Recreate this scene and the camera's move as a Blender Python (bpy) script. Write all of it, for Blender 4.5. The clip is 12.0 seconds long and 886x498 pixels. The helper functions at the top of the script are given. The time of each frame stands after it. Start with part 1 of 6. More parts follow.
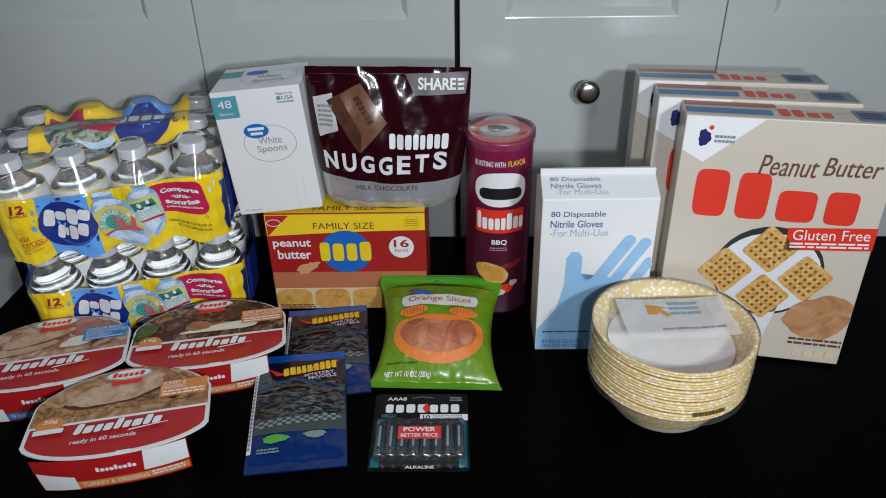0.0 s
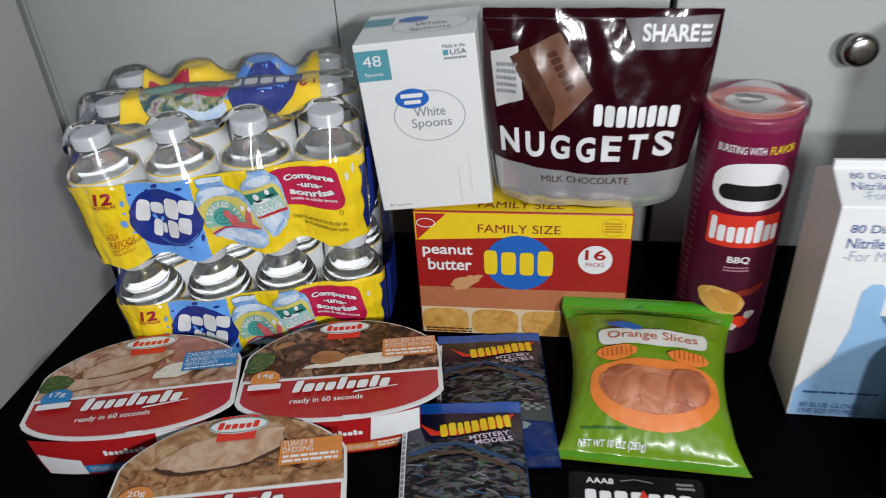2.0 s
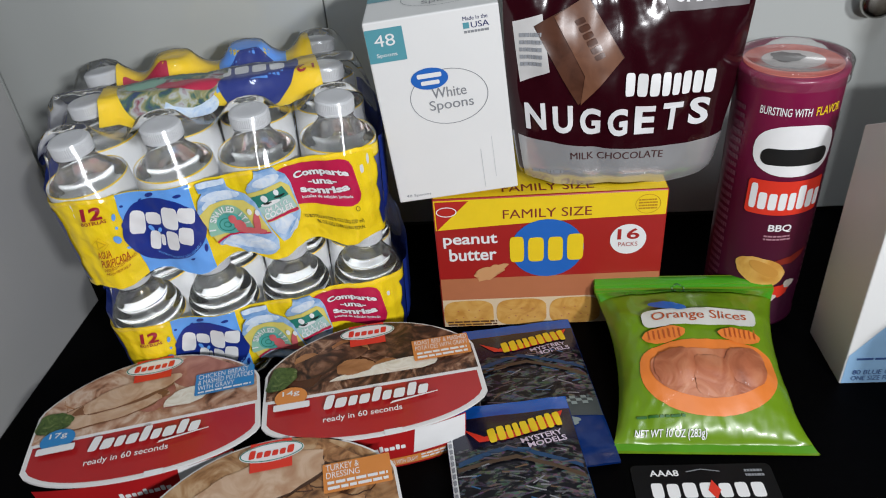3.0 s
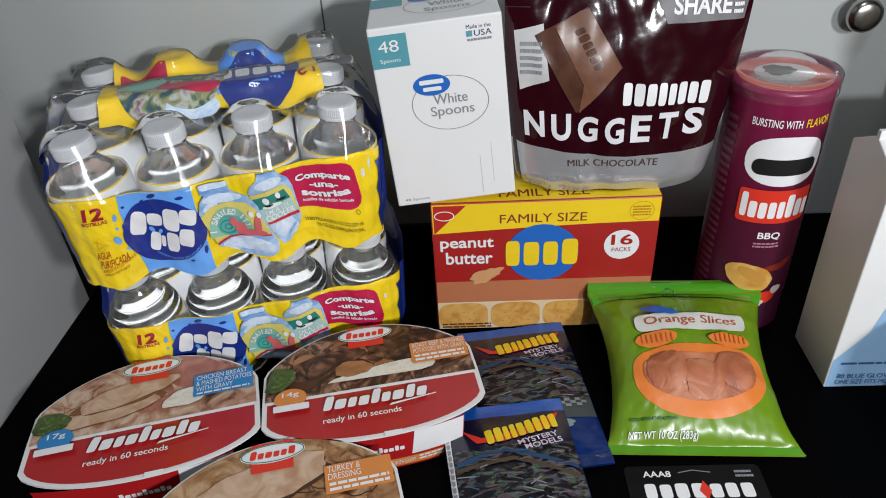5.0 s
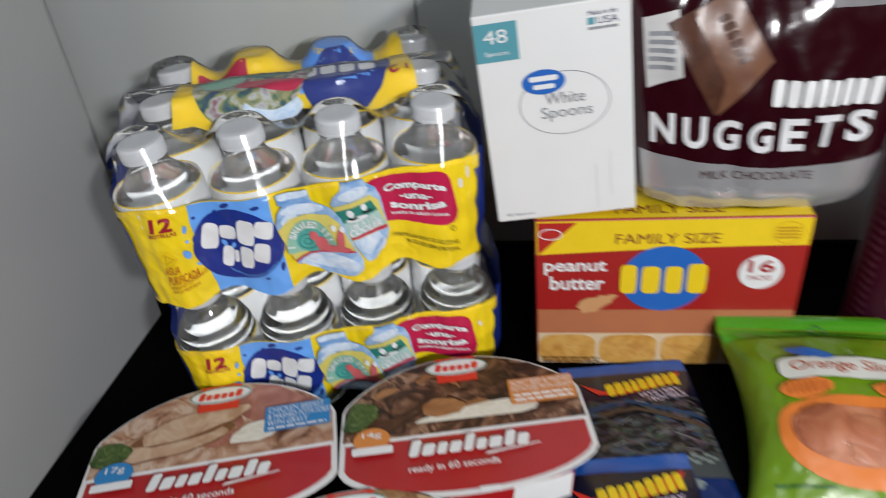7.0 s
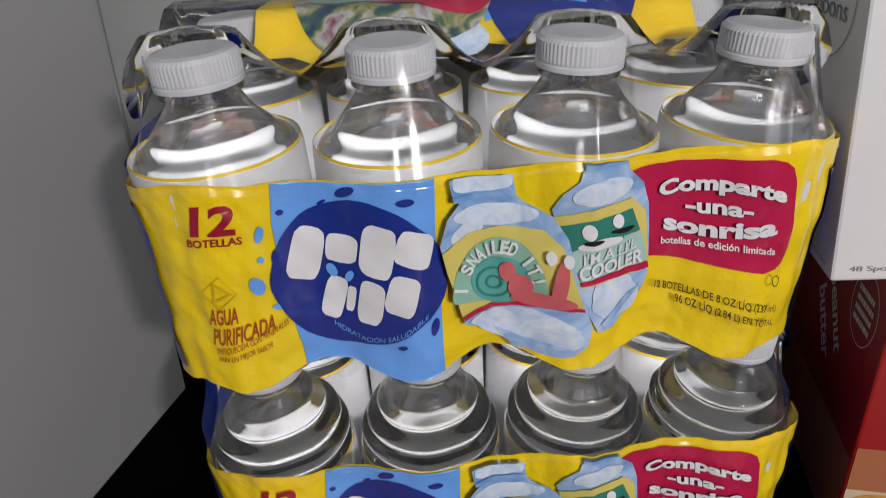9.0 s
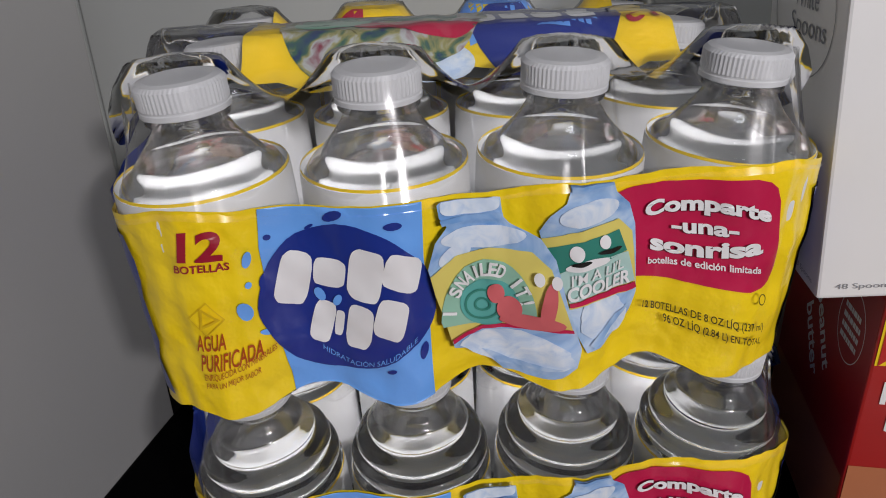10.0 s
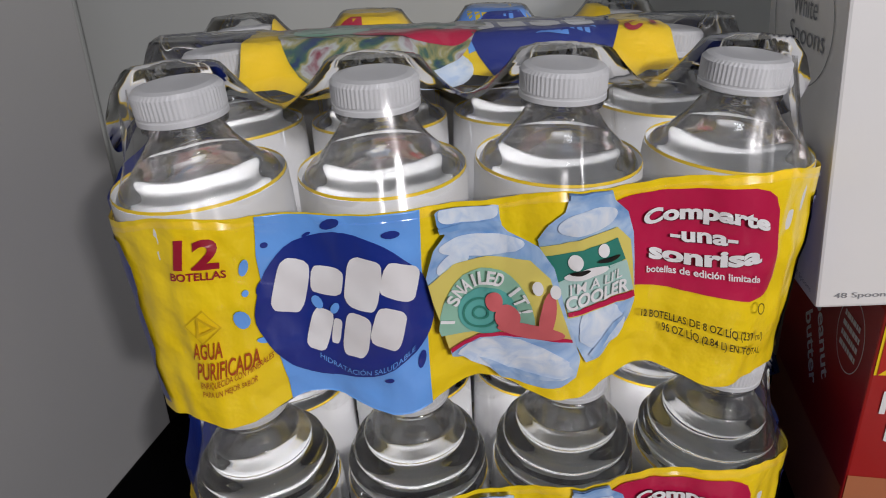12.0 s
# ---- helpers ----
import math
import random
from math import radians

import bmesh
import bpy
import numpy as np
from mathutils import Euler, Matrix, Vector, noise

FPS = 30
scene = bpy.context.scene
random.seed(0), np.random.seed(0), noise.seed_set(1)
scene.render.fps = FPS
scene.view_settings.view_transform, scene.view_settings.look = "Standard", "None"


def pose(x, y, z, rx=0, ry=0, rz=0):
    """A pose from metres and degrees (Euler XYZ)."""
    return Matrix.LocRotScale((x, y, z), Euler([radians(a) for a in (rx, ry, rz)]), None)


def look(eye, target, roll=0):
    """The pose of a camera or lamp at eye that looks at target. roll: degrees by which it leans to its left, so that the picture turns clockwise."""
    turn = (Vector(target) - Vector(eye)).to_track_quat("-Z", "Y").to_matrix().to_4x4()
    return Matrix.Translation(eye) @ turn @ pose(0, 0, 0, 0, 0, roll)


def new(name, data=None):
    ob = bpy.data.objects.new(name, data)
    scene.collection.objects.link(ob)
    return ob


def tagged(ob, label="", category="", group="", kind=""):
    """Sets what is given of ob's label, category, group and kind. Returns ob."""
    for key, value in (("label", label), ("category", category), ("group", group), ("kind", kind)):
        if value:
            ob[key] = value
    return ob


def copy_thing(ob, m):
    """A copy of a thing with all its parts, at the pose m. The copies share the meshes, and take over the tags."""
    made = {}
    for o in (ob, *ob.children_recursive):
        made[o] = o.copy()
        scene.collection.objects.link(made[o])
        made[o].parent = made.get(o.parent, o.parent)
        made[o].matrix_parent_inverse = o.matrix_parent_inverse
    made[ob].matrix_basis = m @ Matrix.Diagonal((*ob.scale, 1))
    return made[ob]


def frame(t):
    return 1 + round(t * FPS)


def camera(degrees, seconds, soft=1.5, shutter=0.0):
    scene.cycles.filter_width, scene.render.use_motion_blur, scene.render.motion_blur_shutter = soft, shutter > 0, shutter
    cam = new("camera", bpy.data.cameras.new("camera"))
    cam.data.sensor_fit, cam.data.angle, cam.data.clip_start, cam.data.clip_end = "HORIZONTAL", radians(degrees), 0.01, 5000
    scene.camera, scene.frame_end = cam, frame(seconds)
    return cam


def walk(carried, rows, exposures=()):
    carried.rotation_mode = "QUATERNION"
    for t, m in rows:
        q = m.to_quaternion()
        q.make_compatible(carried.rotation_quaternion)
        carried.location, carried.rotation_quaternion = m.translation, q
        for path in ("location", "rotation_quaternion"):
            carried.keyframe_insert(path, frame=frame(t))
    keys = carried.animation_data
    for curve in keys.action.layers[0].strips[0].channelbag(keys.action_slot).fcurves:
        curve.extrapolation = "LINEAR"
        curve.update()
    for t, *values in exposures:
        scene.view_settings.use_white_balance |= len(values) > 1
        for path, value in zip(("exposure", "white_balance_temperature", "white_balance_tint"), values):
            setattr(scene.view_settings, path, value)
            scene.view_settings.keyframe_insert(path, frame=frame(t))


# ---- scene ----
cam = camera(63.3, 12.0, soft=1.0, shutter=0.6)
PATH = [
    (0, (0.01, 0.236, 0.497), (-0.053, 1.953, -0.527), -1.1),
    (0.5, (0.001, 0.242, 0.497), (-0.075, 1.956, -0.531), -1.7),
    (1, (-0.028, 0.269, 0.486), (-0.209, 1.983, -0.528), -3.6),
    (1.5, (-0.074, 0.34, 0.432), (-0.316, 2.034, -0.602), -2.3),
    (2, (-0.094, 0.423, 0.418), (-0.407, 2.083, -0.652), -3.6),
    (2.5, (-0.125, 0.462, 0.407), (-0.408, 2.055, -0.77), -5.5),
    (3, (-0.158, 0.458, 0.407), (-0.332, 2.1, -0.722), -5.4),
    (3.2, (-0.163, 0.45, 0.413), (-0.311, 2.077, -0.74), -4.3),
    (4.8, (-0.171, 0.453, 0.415), (-0.268, 2.093, -0.725), -3.6),
    (5, (-0.174, 0.454, 0.416), (-0.282, 2.095, -0.723), -3.5),
    (5.5, (-0.172, 0.452, 0.419), (-0.273, 2.092, -0.721), -3.3),
    (6, (-0.173, 0.454, 0.418), (-0.286, 2.09, -0.727), -3.6),
    (6.5, (-0.189, 0.46, 0.408), (-0.3, 2.107, -0.721), -4.5),
    (7, (-0.199, 0.513, 0.382), (-0.51, 2.159, -0.711), -6.0),
    (7.5, (-0.236, 0.594, 0.32), (-0.719, 2.308, -0.589), -5.9),
    (7.7, (-0.264, 0.634, 0.289), (-0.757, 2.285, -0.725), -4.2),
    (9.3, (-0.325, 0.678, 0.258), (-0.713, 2.444, -0.597), -2.0),
    (9.5, (-0.324, 0.675, 0.26), (-0.737, 2.442, -0.58), -2.5),
    (10, (-0.324, 0.678, 0.259), (-0.69, 2.456, -0.58), -2.3),
    (10.5, (-0.326, 0.682, 0.257), (-0.695, 2.454, -0.594), -2.4),
    (11, (-0.327, 0.681, 0.258), (-0.702, 2.463, -0.569), -1.8),
    (11.5, (-0.325, 0.68, 0.258), (-0.663, 2.475, -0.557), -1.7),
    (12, (-0.324, 0.679, 0.259), (-0.687, 2.466, -0.563), -2.1),
]
walk(cam, [(t, look(eye, target, roll)) for t, eye, target, roll in PATH],
     exposures=[(0.0, -0.34, 5780, 8), (1.0, -0.28, 5850, 9), (2.5, 0.0, 6080, 10), (6.6, 0.02, 6050, 10), (7.0, 0.02, 6150, 10), (7.45, -0.08, 6450, 11), (7.7, -0.12, 6420, 12), (9.3, -0.30, 6350, 16), (12.0, -0.30, 6350, 16)])

# ---- world and lights ----
world = bpy.data.worlds.new("world")
world.use_nodes = True
world.node_tree.nodes["Background"].inputs[0].default_value = (0.8, 0.9, 1.0, 1)
world.node_tree.nodes["Background"].inputs[1].default_value = 0.04
scene.world = world


def lamp(name, eye, target, power, sx, sy, colour):
    data = bpy.data.lights.new(name, "AREA")
    data.shape, data.size, data.size_y, data.energy, data.color = "RECTANGLE", sx, sy, power, colour
    ob = new(name, data)
    ob.matrix_world = look(eye, target)
    return ob


lamp("side_lamp", (0.45, -0.10, 0.62), (-0.05, 0.95, 0.1), 7.8, 0.10, 0.08, (1.0, 0.975, 0.94))
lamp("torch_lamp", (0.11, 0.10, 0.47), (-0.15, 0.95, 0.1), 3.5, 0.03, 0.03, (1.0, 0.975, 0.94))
lamp("ceiling_lamp", (0.0, 0.15, 1.5), (-0.05, 0.8, 0.0), 3.6, 0.34, 0.22, (0.93, 0.97, 1.0))

# ---- materials ----
MATS = {}


def mat(name, colour, rough=0.5, metal=0.0, var=0.06, scale=60.0, bump=0.0, bscale=200.0, coat=0.0, spec=0.5):
    """A procedural surface: base colour varied at two scales, with fine relief."""
    if name in MATS:
        return MATS[name]
    m = bpy.data.materials.new(name)
    m.use_nodes = True
    nt = m.node_tree
    b = nt.nodes["Principled BSDF"]
    tc = nt.nodes.new("ShaderNodeTexCoord")
    n1 = nt.nodes.new("ShaderNodeTexNoise")
    n1.inputs["Scale"].default_value, n1.inputs["Detail"].default_value = scale, 4
    n2 = nt.nodes.new("ShaderNodeTexNoise")
    n2.inputs["Scale"].default_value, n2.inputs["Detail"].default_value = scale * 0.15, 2
    mul = nt.nodes.new("ShaderNodeMath")
    mul.operation = "ADD"
    hsv = nt.nodes.new("ShaderNodeHueSaturation")
    hsv.inputs["Color"].default_value = (*colour, 1)
    mp = nt.nodes.new("ShaderNodeMapRange")
    mp.inputs["From Min"].default_value, mp.inputs["From Max"].default_value = 0.6, 1.4
    mp.inputs["To Min"].default_value, mp.inputs["To Max"].default_value = 1 - var, 1 + var
    for n in (n1, n2):
        nt.links.new(tc.outputs["Object"], n.inputs["Vector"])
    nt.links.new(n1.outputs["Fac"], mul.inputs[0])
    nt.links.new(n2.outputs["Fac"], mul.inputs[1])
    nt.links.new(mul.outputs[0], mp.inputs["Value"])
    nt.links.new(mp.outputs[0], hsv.inputs["Value"])
    nt.links.new(hsv.outputs[0], b.inputs["Base Color"])
    b.inputs["Roughness"].default_value, b.inputs["Metallic"].default_value = rough, metal
    b.inputs["Coat Weight"].default_value, b.inputs["Coat Roughness"].default_value = coat, 0.08
    b.inputs["Specular IOR Level"].default_value = spec
    if bump:
        n3 = nt.nodes.new("ShaderNodeTexNoise")
        n3.inputs["Scale"].default_value, n3.inputs["Detail"].default_value = bscale, 3
        bp = nt.nodes.new("ShaderNodeBump")
        bp.inputs["Strength"].default_value, bp.inputs["Distance"].default_value = bump, 0.002
        nt.links.new(tc.outputs["Object"], n3.inputs["Vector"])
        nt.links.new(n3.outputs["Fac"], bp.inputs["Height"])
        nt.links.new(bp.outputs[0], b.inputs["Normal"])
    MATS[name] = m
    return m


def food(name, stops, scale=55.0, rough=0.45, warp=2.0, bump=0.0, coat=0.0):
    """A printed photograph of food or clutter: broken blotches of several colours."""
    m = bpy.data.materials.new(name)
    m.use_nodes = True
    nt = m.node_tree
    b = nt.nodes["Principled BSDF"]
    tc = nt.nodes.new("ShaderNodeTexCoord")
    n1 = nt.nodes.new("ShaderNodeTexNoise")
    n1.inputs["Scale"].default_value, n1.inputs["Detail"].default_value = scale, 6
    n1.inputs["Distortion"].default_value = warp
    ramp = nt.nodes.new("ShaderNodeValToRGB")
    while len(ramp.color_ramp.elements) < len(stops):
        ramp.color_ramp.elements.new(0.5)
    for e, (p, c) in zip(ramp.color_ramp.elements, stops):
        e.position, e.color = p, (*c, 1)
    nt.links.new(tc.outputs["Object"], n1.inputs["Vector"])
    nt.links.new(n1.outputs["Fac"], ramp.inputs[0])
    nt.links.new(ramp.outputs[0], b.inputs["Base Color"])
    b.inputs["Roughness"].default_value = rough
    b.inputs["Coat Weight"].default_value, b.inputs["Coat Roughness"].default_value = coat, 0.1
    if bump:
        bp = nt.nodes.new("ShaderNodeBump")
        bp.inputs["Strength"].default_value, bp.inputs["Distance"].default_value = bump, 0.003
        nt.links.new(n1.outputs["Fac"], bp.inputs["Height"])
        nt.links.new(bp.outputs[0], b.inputs["Normal"])
    MATS[name] = m
    return m


def busy(name, dark=0.25):
    """A crowded small-scale printed scene: many little cells of muted colour on black."""
    m = bpy.data.materials.new(name)
    m.use_nodes = True
    nt = m.node_tree
    b = nt.nodes["Principled BSDF"]
    tc, vo, ns, hs, mx, rp = (nt.nodes.new(k) for k in ("ShaderNodeTexCoord", "ShaderNodeTexVoronoi", "ShaderNodeTexNoise", "ShaderNodeHueSaturation", "ShaderNodeMix", "ShaderNodeValToRGB"))
    mp = nt.nodes.new("ShaderNodeMapping")
    mp.inputs["Scale"].default_value, mp.inputs["Rotation"].default_value = (1.0, 2.3, 1.0), (0, 0, 0.5)
    vo.distance, vo.inputs["Scale"].default_value = "MANHATTAN", 300
    ns.inputs["Scale"].default_value, ns.inputs["Detail"].default_value, ns.inputs["Distortion"].default_value = 70, 5, 1.5
    hs.inputs["Saturation"].default_value, hs.inputs["Value"].default_value = 0.55, dark
    rp.color_ramp.elements[0].position, rp.color_ramp.elements[1].position = 0.47, 0.56
    mx.data_type = "RGBA"
    mx.inputs[6].default_value = (0.004, 0.004, 0.007, 1)
    nt.links.new(tc.outputs["Object"], mp.inputs[0])
    nt.links.new(mp.outputs[0], vo.inputs["Vector"])
    nt.links.new(mp.outputs[0], ns.inputs["Vector"])
    nt.links.new(vo.outputs["Color"], hs.inputs["Color"])
    nt.links.new(ns.outputs["Fac"], rp.inputs[0])
    nt.links.new(rp.outputs[0], mx.inputs[0])
    nt.links.new(hs.outputs[0], mx.inputs[7])
    nt.links.new(mx.outputs[2], b.inputs["Base Color"])
    b.inputs["Roughness"].default_value = 0.3
    b.inputs["Specular IOR Level"].default_value = 0.35
    MATS[name] = m
    return m


def glass(name, colour, ior, rough=0.0):
    m = bpy.data.materials.new(name)
    m.use_nodes = True
    b = m.node_tree.nodes["Principled BSDF"]
    b.inputs["Base Color"].default_value = (*colour, 1)
    b.inputs["Transmission Weight"].default_value, b.inputs["IOR"].default_value = 1.0, ior
    b.inputs["Roughness"].default_value = rough
    MATS[name] = m
    return m


def film(name, haze, rough=0.12, bump=0.35, bscale=60.0, tint=(0.95, 0.96, 1.0)):
    """Thin clear plastic sheet: see-through with gloss and slight milkiness."""
    m = bpy.data.materials.new(name)
    m.use_nodes = True
    nt = m.node_tree
    nt.nodes.remove(nt.nodes["Principled BSDF"])
    out = nt.nodes["Material Output"]
    tr, gl, df = (nt.nodes.new(k) for k in ("ShaderNodeBsdfTransparent", "ShaderNodeBsdfGlossy", "ShaderNodeBsdfDiffuse"))
    gl.inputs["Roughness"].default_value = rough
    df.inputs["Color"].default_value = (*tint, 1)
    fr = nt.nodes.new("ShaderNodeFresnel")
    fr.inputs["IOR"].default_value = 1.65
    m1, m2 = nt.nodes.new("ShaderNodeMixShader"), nt.nodes.new("ShaderNodeMixShader")
    m1.inputs[0].default_value = haze
    nt.links.new(tr.outputs[0], m1.inputs[1])
    nt.links.new(df.outputs[0], m1.inputs[2])
    nt.links.new(fr.outputs[0], m2.inputs[0])
    nt.links.new(m1.outputs[0], m2.inputs[1])
    nt.links.new(gl.outputs[0], m2.inputs[2])
    nt.links.new(m2.outputs[0], out.inputs[0])
    tc, ns, bp = (nt.nodes.new(k) for k in ("ShaderNodeTexCoord", "ShaderNodeTexNoise", "ShaderNodeBump"))
    ns.inputs["Scale"].default_value, ns.inputs["Detail"].default_value = bscale, 3
    bp.inputs["Strength"].default_value, bp.inputs["Distance"].default_value = bump, 0.004
    nt.links.new(tc.outputs["Object"], ns.inputs["Vector"])
    nt.links.new(ns.outputs["Fac"], bp.inputs["Height"])
    for n in (gl, fr):
        nt.links.new(bp.outputs[0], n.inputs["Normal"])
    MATS[name] = m
    return m


def ink(name, colour, rough=0.4):
    return mat("ink_" + name, colour, rough, var=0.04, scale=120)


WHITE = ink("white", (0.8, 0.8, 0.8))
RED = ink("red", (0.55, 0.02, 0.02))
YELLOW = ink("yellow", (0.85, 0.60, 0.01))
NAVY = ink("navy", (0.006, 0.012, 0.11))
BLACK = ink("black", (0.01, 0.01, 0.01))
GREY = ink("grey", (0.25, 0.26, 0.28))
BLUE = ink("blue", (0.02, 0.13, 0.5))
TEAL = ink("teal", (0.10, 0.32, 0.38))

# ---- mesh tools ----


def thing(name, label, category, m, group="", kind=""):
    ob = new(name)
    ob.matrix_world = m
    return tagged(ob, label, category, group, kind)


def mesh_of(bm, name, material, smooth=False):
    bmesh.ops.recalc_face_normals(bm, faces=bm.faces)
    me = bpy.data.meshes.new(name)
    bm.to_mesh(me)
    bm.free()
    me.materials.append(material)
    if smooth:
        for p in me.polygons:
            p.use_smooth = True
    return me


def part(name, bm, material, parent, label="", smooth=False):
    ob = new(name, mesh_of(bm, name, material, smooth))
    ob.parent = parent
    return tagged(ob, label)


def box(x0, y0, z0, x1, y1, z1, bevel=0.0, segments=2):
    bm = bmesh.new()
    bmesh.ops.create_cube(bm, size=1.0)
    for v in bm.verts:
        v.co = Vector(((x0 + x1) / 2 + v.co.x * (x1 - x0), (y0 + y1) / 2 + v.co.y * (y1 - y0), (z0 + z1) / 2 + v.co.z * (z1 - z0)))
    if bevel:
        bmesh.ops.bevel(bm, geom=bm.edges[:], offset=bevel, segments=segments, affect="EDGES", profile=0.5)
    return bm


def lathe(profile, n=32, close=True):
    """A body turned about z from (radius, height) pairs."""
    bm = bmesh.new()
    rings = []
    for r, z in profile:
        rings.append([bm.verts.new((r * math.cos(2 * math.pi * i / n), r * math.sin(2 * math.pi * i / n), z)) for i in range(n)])
    for a, b in zip(rings, rings[1:]):
        for i in range(n):
            bm.faces.new((a[i], a[(i + 1) % n], b[(i + 1) % n], b[i]))
    if close:
        bm.faces.new(rings[0][::-1])
        bm.faces.new(rings[-1])
    return bm


def sheet(f, nu, nv):
    """A grid sheet over the unit square."""
    bm = bmesh.new()
    g = [[bm.verts.new(f(i / nu, j / nv)) for j in range(nv + 1)] for i in range(nu + 1)]
    for i in range(nu):
        for j in range(nv):
            bm.faces.new((g[i][j], g[i + 1][j], g[i + 1][j + 1], g[i][j + 1]))
    return bm


STEP = 0.0003


def flat_front(x0, y, z0):
    """A face that looks towards -y; u runs right, v up."""
    return lambda u, v, k: Vector((x0 + u, y - STEP * k, z0 + v))


def flat_top(x0, y0, z):
    return lambda u, v, k: Vector((x0 + u, y0 + v, z + STEP * k))


def flat_left(x, y1, z0):
    """A face that looks towards -x; u runs from the back to the front."""
    return lambda u, v, k: Vector((x - STEP * k, y1 - u, z0 + v))


def decal(parent, name, polys, material, surf, k=1, step=0.0, label=""):
    """Print laid on a surface: flat outlines carried over by surf."""
    bm = bmesh.new()
    for poly in polys:
        if len(poly) == 2 and isinstance(poly[0], list) and poly[1] and isinstance(poly[1][0], tuple) and isinstance(poly[1][0][0], int):
            vs = [bm.verts.new((*p, 0)) for p in poly[0]]
            for f in poly[1]:
                try:
                    bm.faces.new([vs[i] for i in f])
                except ValueError:
                    pass
        else:
            bm.faces.new([bm.verts.new((*p, 0)) for p in poly])
    if step:
        for ax in (0, 1):
            lo, hi = min(v.co[ax] for v in bm.verts), max(v.co[ax] for v in bm.verts)
            c = (math.floor(lo / step) + 1) * step
            while c < hi:
                no = (1, 0, 0) if ax == 0 else (0, 1, 0)
                co = (c, 0, 0) if ax == 0 else (0, c, 0)
                bmesh.ops.bisect_plane(bm, geom=bm.verts[:] + bm.edges[:] + bm.faces[:], plane_co=co, plane_no=no, dist=1e-6)
                c += step
    big = [f for f in bm.faces if len(f.verts) > 4]
    if big:
        bmesh.ops.triangulate(bm, faces=big)
    for v in bm.verts:
        v.co = surf(v.co.x, v.co.y, k)
    me = bpy.data.meshes.new(name)
    bm.to_mesh(me)
    bm.free()
    me.materials.append(material)
    if step:
        for p in me.polygons:
            p.use_smooth = True
    ob = new(name, me)
    ob.parent = parent
    return tagged(ob, label)


def rect(x0, y0, x1, y1):
    return [(x0, y0), (x1, y0), (x1, y1), (x0, y1)]


def rrect(x0, y0, x1, y1, r, n=5):
    pts = []
    for cx, cy, a in ((x1 - r, y0 + r, -90), (x1 - r, y1 - r, 0), (x0 + r, y1 - r, 90), (x0 + r, y0 + r, 180)):
        pts += [(cx + r * math.cos(radians(a + 90 * i / n)), cy + r * math.sin(radians(a + 90 * i / n))) for i in range(n + 1)]
    return pts


def oval(cx, cy, rx, ry, n=28, wob=0.0, seed=0, turn=0.0, power=2.0):
    rnd = random.Random(seed)
    ph = [rnd.uniform(0, 6.28) for _ in range(3)]
    c, s = math.cos(radians(turn)), math.sin(radians(turn))
    pts = []
    for i in range(n):
        a = 2 * math.pi * i / n
        w = 1 + wob * (math.sin(3 * a + ph[0]) + 0.6 * math.sin(7 * a + ph[1]) + 0.4 * math.sin(11 * a + ph[2]))
        ca, sa = math.cos(a), math.sin(a)
        x = rx * w * math.copysign(abs(ca) ** (2 / power), ca)
        y = ry * w * math.copysign(abs(sa) ** (2 / power), sa)
        pts.append((cx + c * x - s * y, cy + s * x + c * y))
    return pts


def turned(polys, cx, cy, deg):
    c, s = math.cos(radians(deg)), math.sin(radians(deg))

    def go(p):
        return (cx + c * (p[0] - cx) - s * (p[1] - cy), cy + s * (p[0] - cx) + c * (p[1] - cy))
    out = []
    for poly in polys:
        if len(poly) == 2 and isinstance(poly[0], list):
            out.append(([go(p) for p in poly[0]], poly[1]))
        else:
            out.append([go(p) for p in poly])
    return out


def ring(cx, cy, rx, ry, w, n=36):
    """An oval line of width w as quads."""
    pts, faces = [], []
    for i in range(n):
        a = 2 * math.pi * i / n
        pts += [(cx + rx * math.cos(a), cy + ry * math.sin(a)), (cx + (rx - w) * math.cos(a), cy + (ry - w) * math.sin(a))]
        j = (i + 1) % n
        faces.append((2 * i, 2 * j, 2 * j + 1, 2 * i + 1))
    return (pts, faces)


FONT = {}


def words(text, x0, y0, x1, y1, slant=0.0, thick=0.0):
    """Lettering that fills the given box, as flat outlines."""
    if (text, thick) not in FONT:
        cu = bpy.data.curves.new("lettering", "FONT")
        cu.body, cu.resolution_u, cu.offset = text, 4, thick
        ob = bpy.data.objects.new("lettering", cu)
        me = ob.to_mesh()
        FONT[(text, thick)] = ([(v.co.x, v.co.y) for v in me.vertices], [tuple(p.vertices) for p in me.polygons])
        ob.to_mesh_clear()
        bpy.data.objects.remove(ob)
        bpy.data.curves.remove(cu)
    vs, fs = FONT[(text, thick)]
    a, b = min(p[0] for p in vs), max(p[0] for p in vs)
    c, d = min(p[1] for p in vs), max(p[1] for p in vs)
    return [([(x0 + (p[0] - a) / (b - a) * (x1 - x0) + slant * (p[1] - c) / (d - c) * (y1 - y0), y0 + (p[1] - c) / (d - c) * (y1 - y0)) for p in vs], fs)]


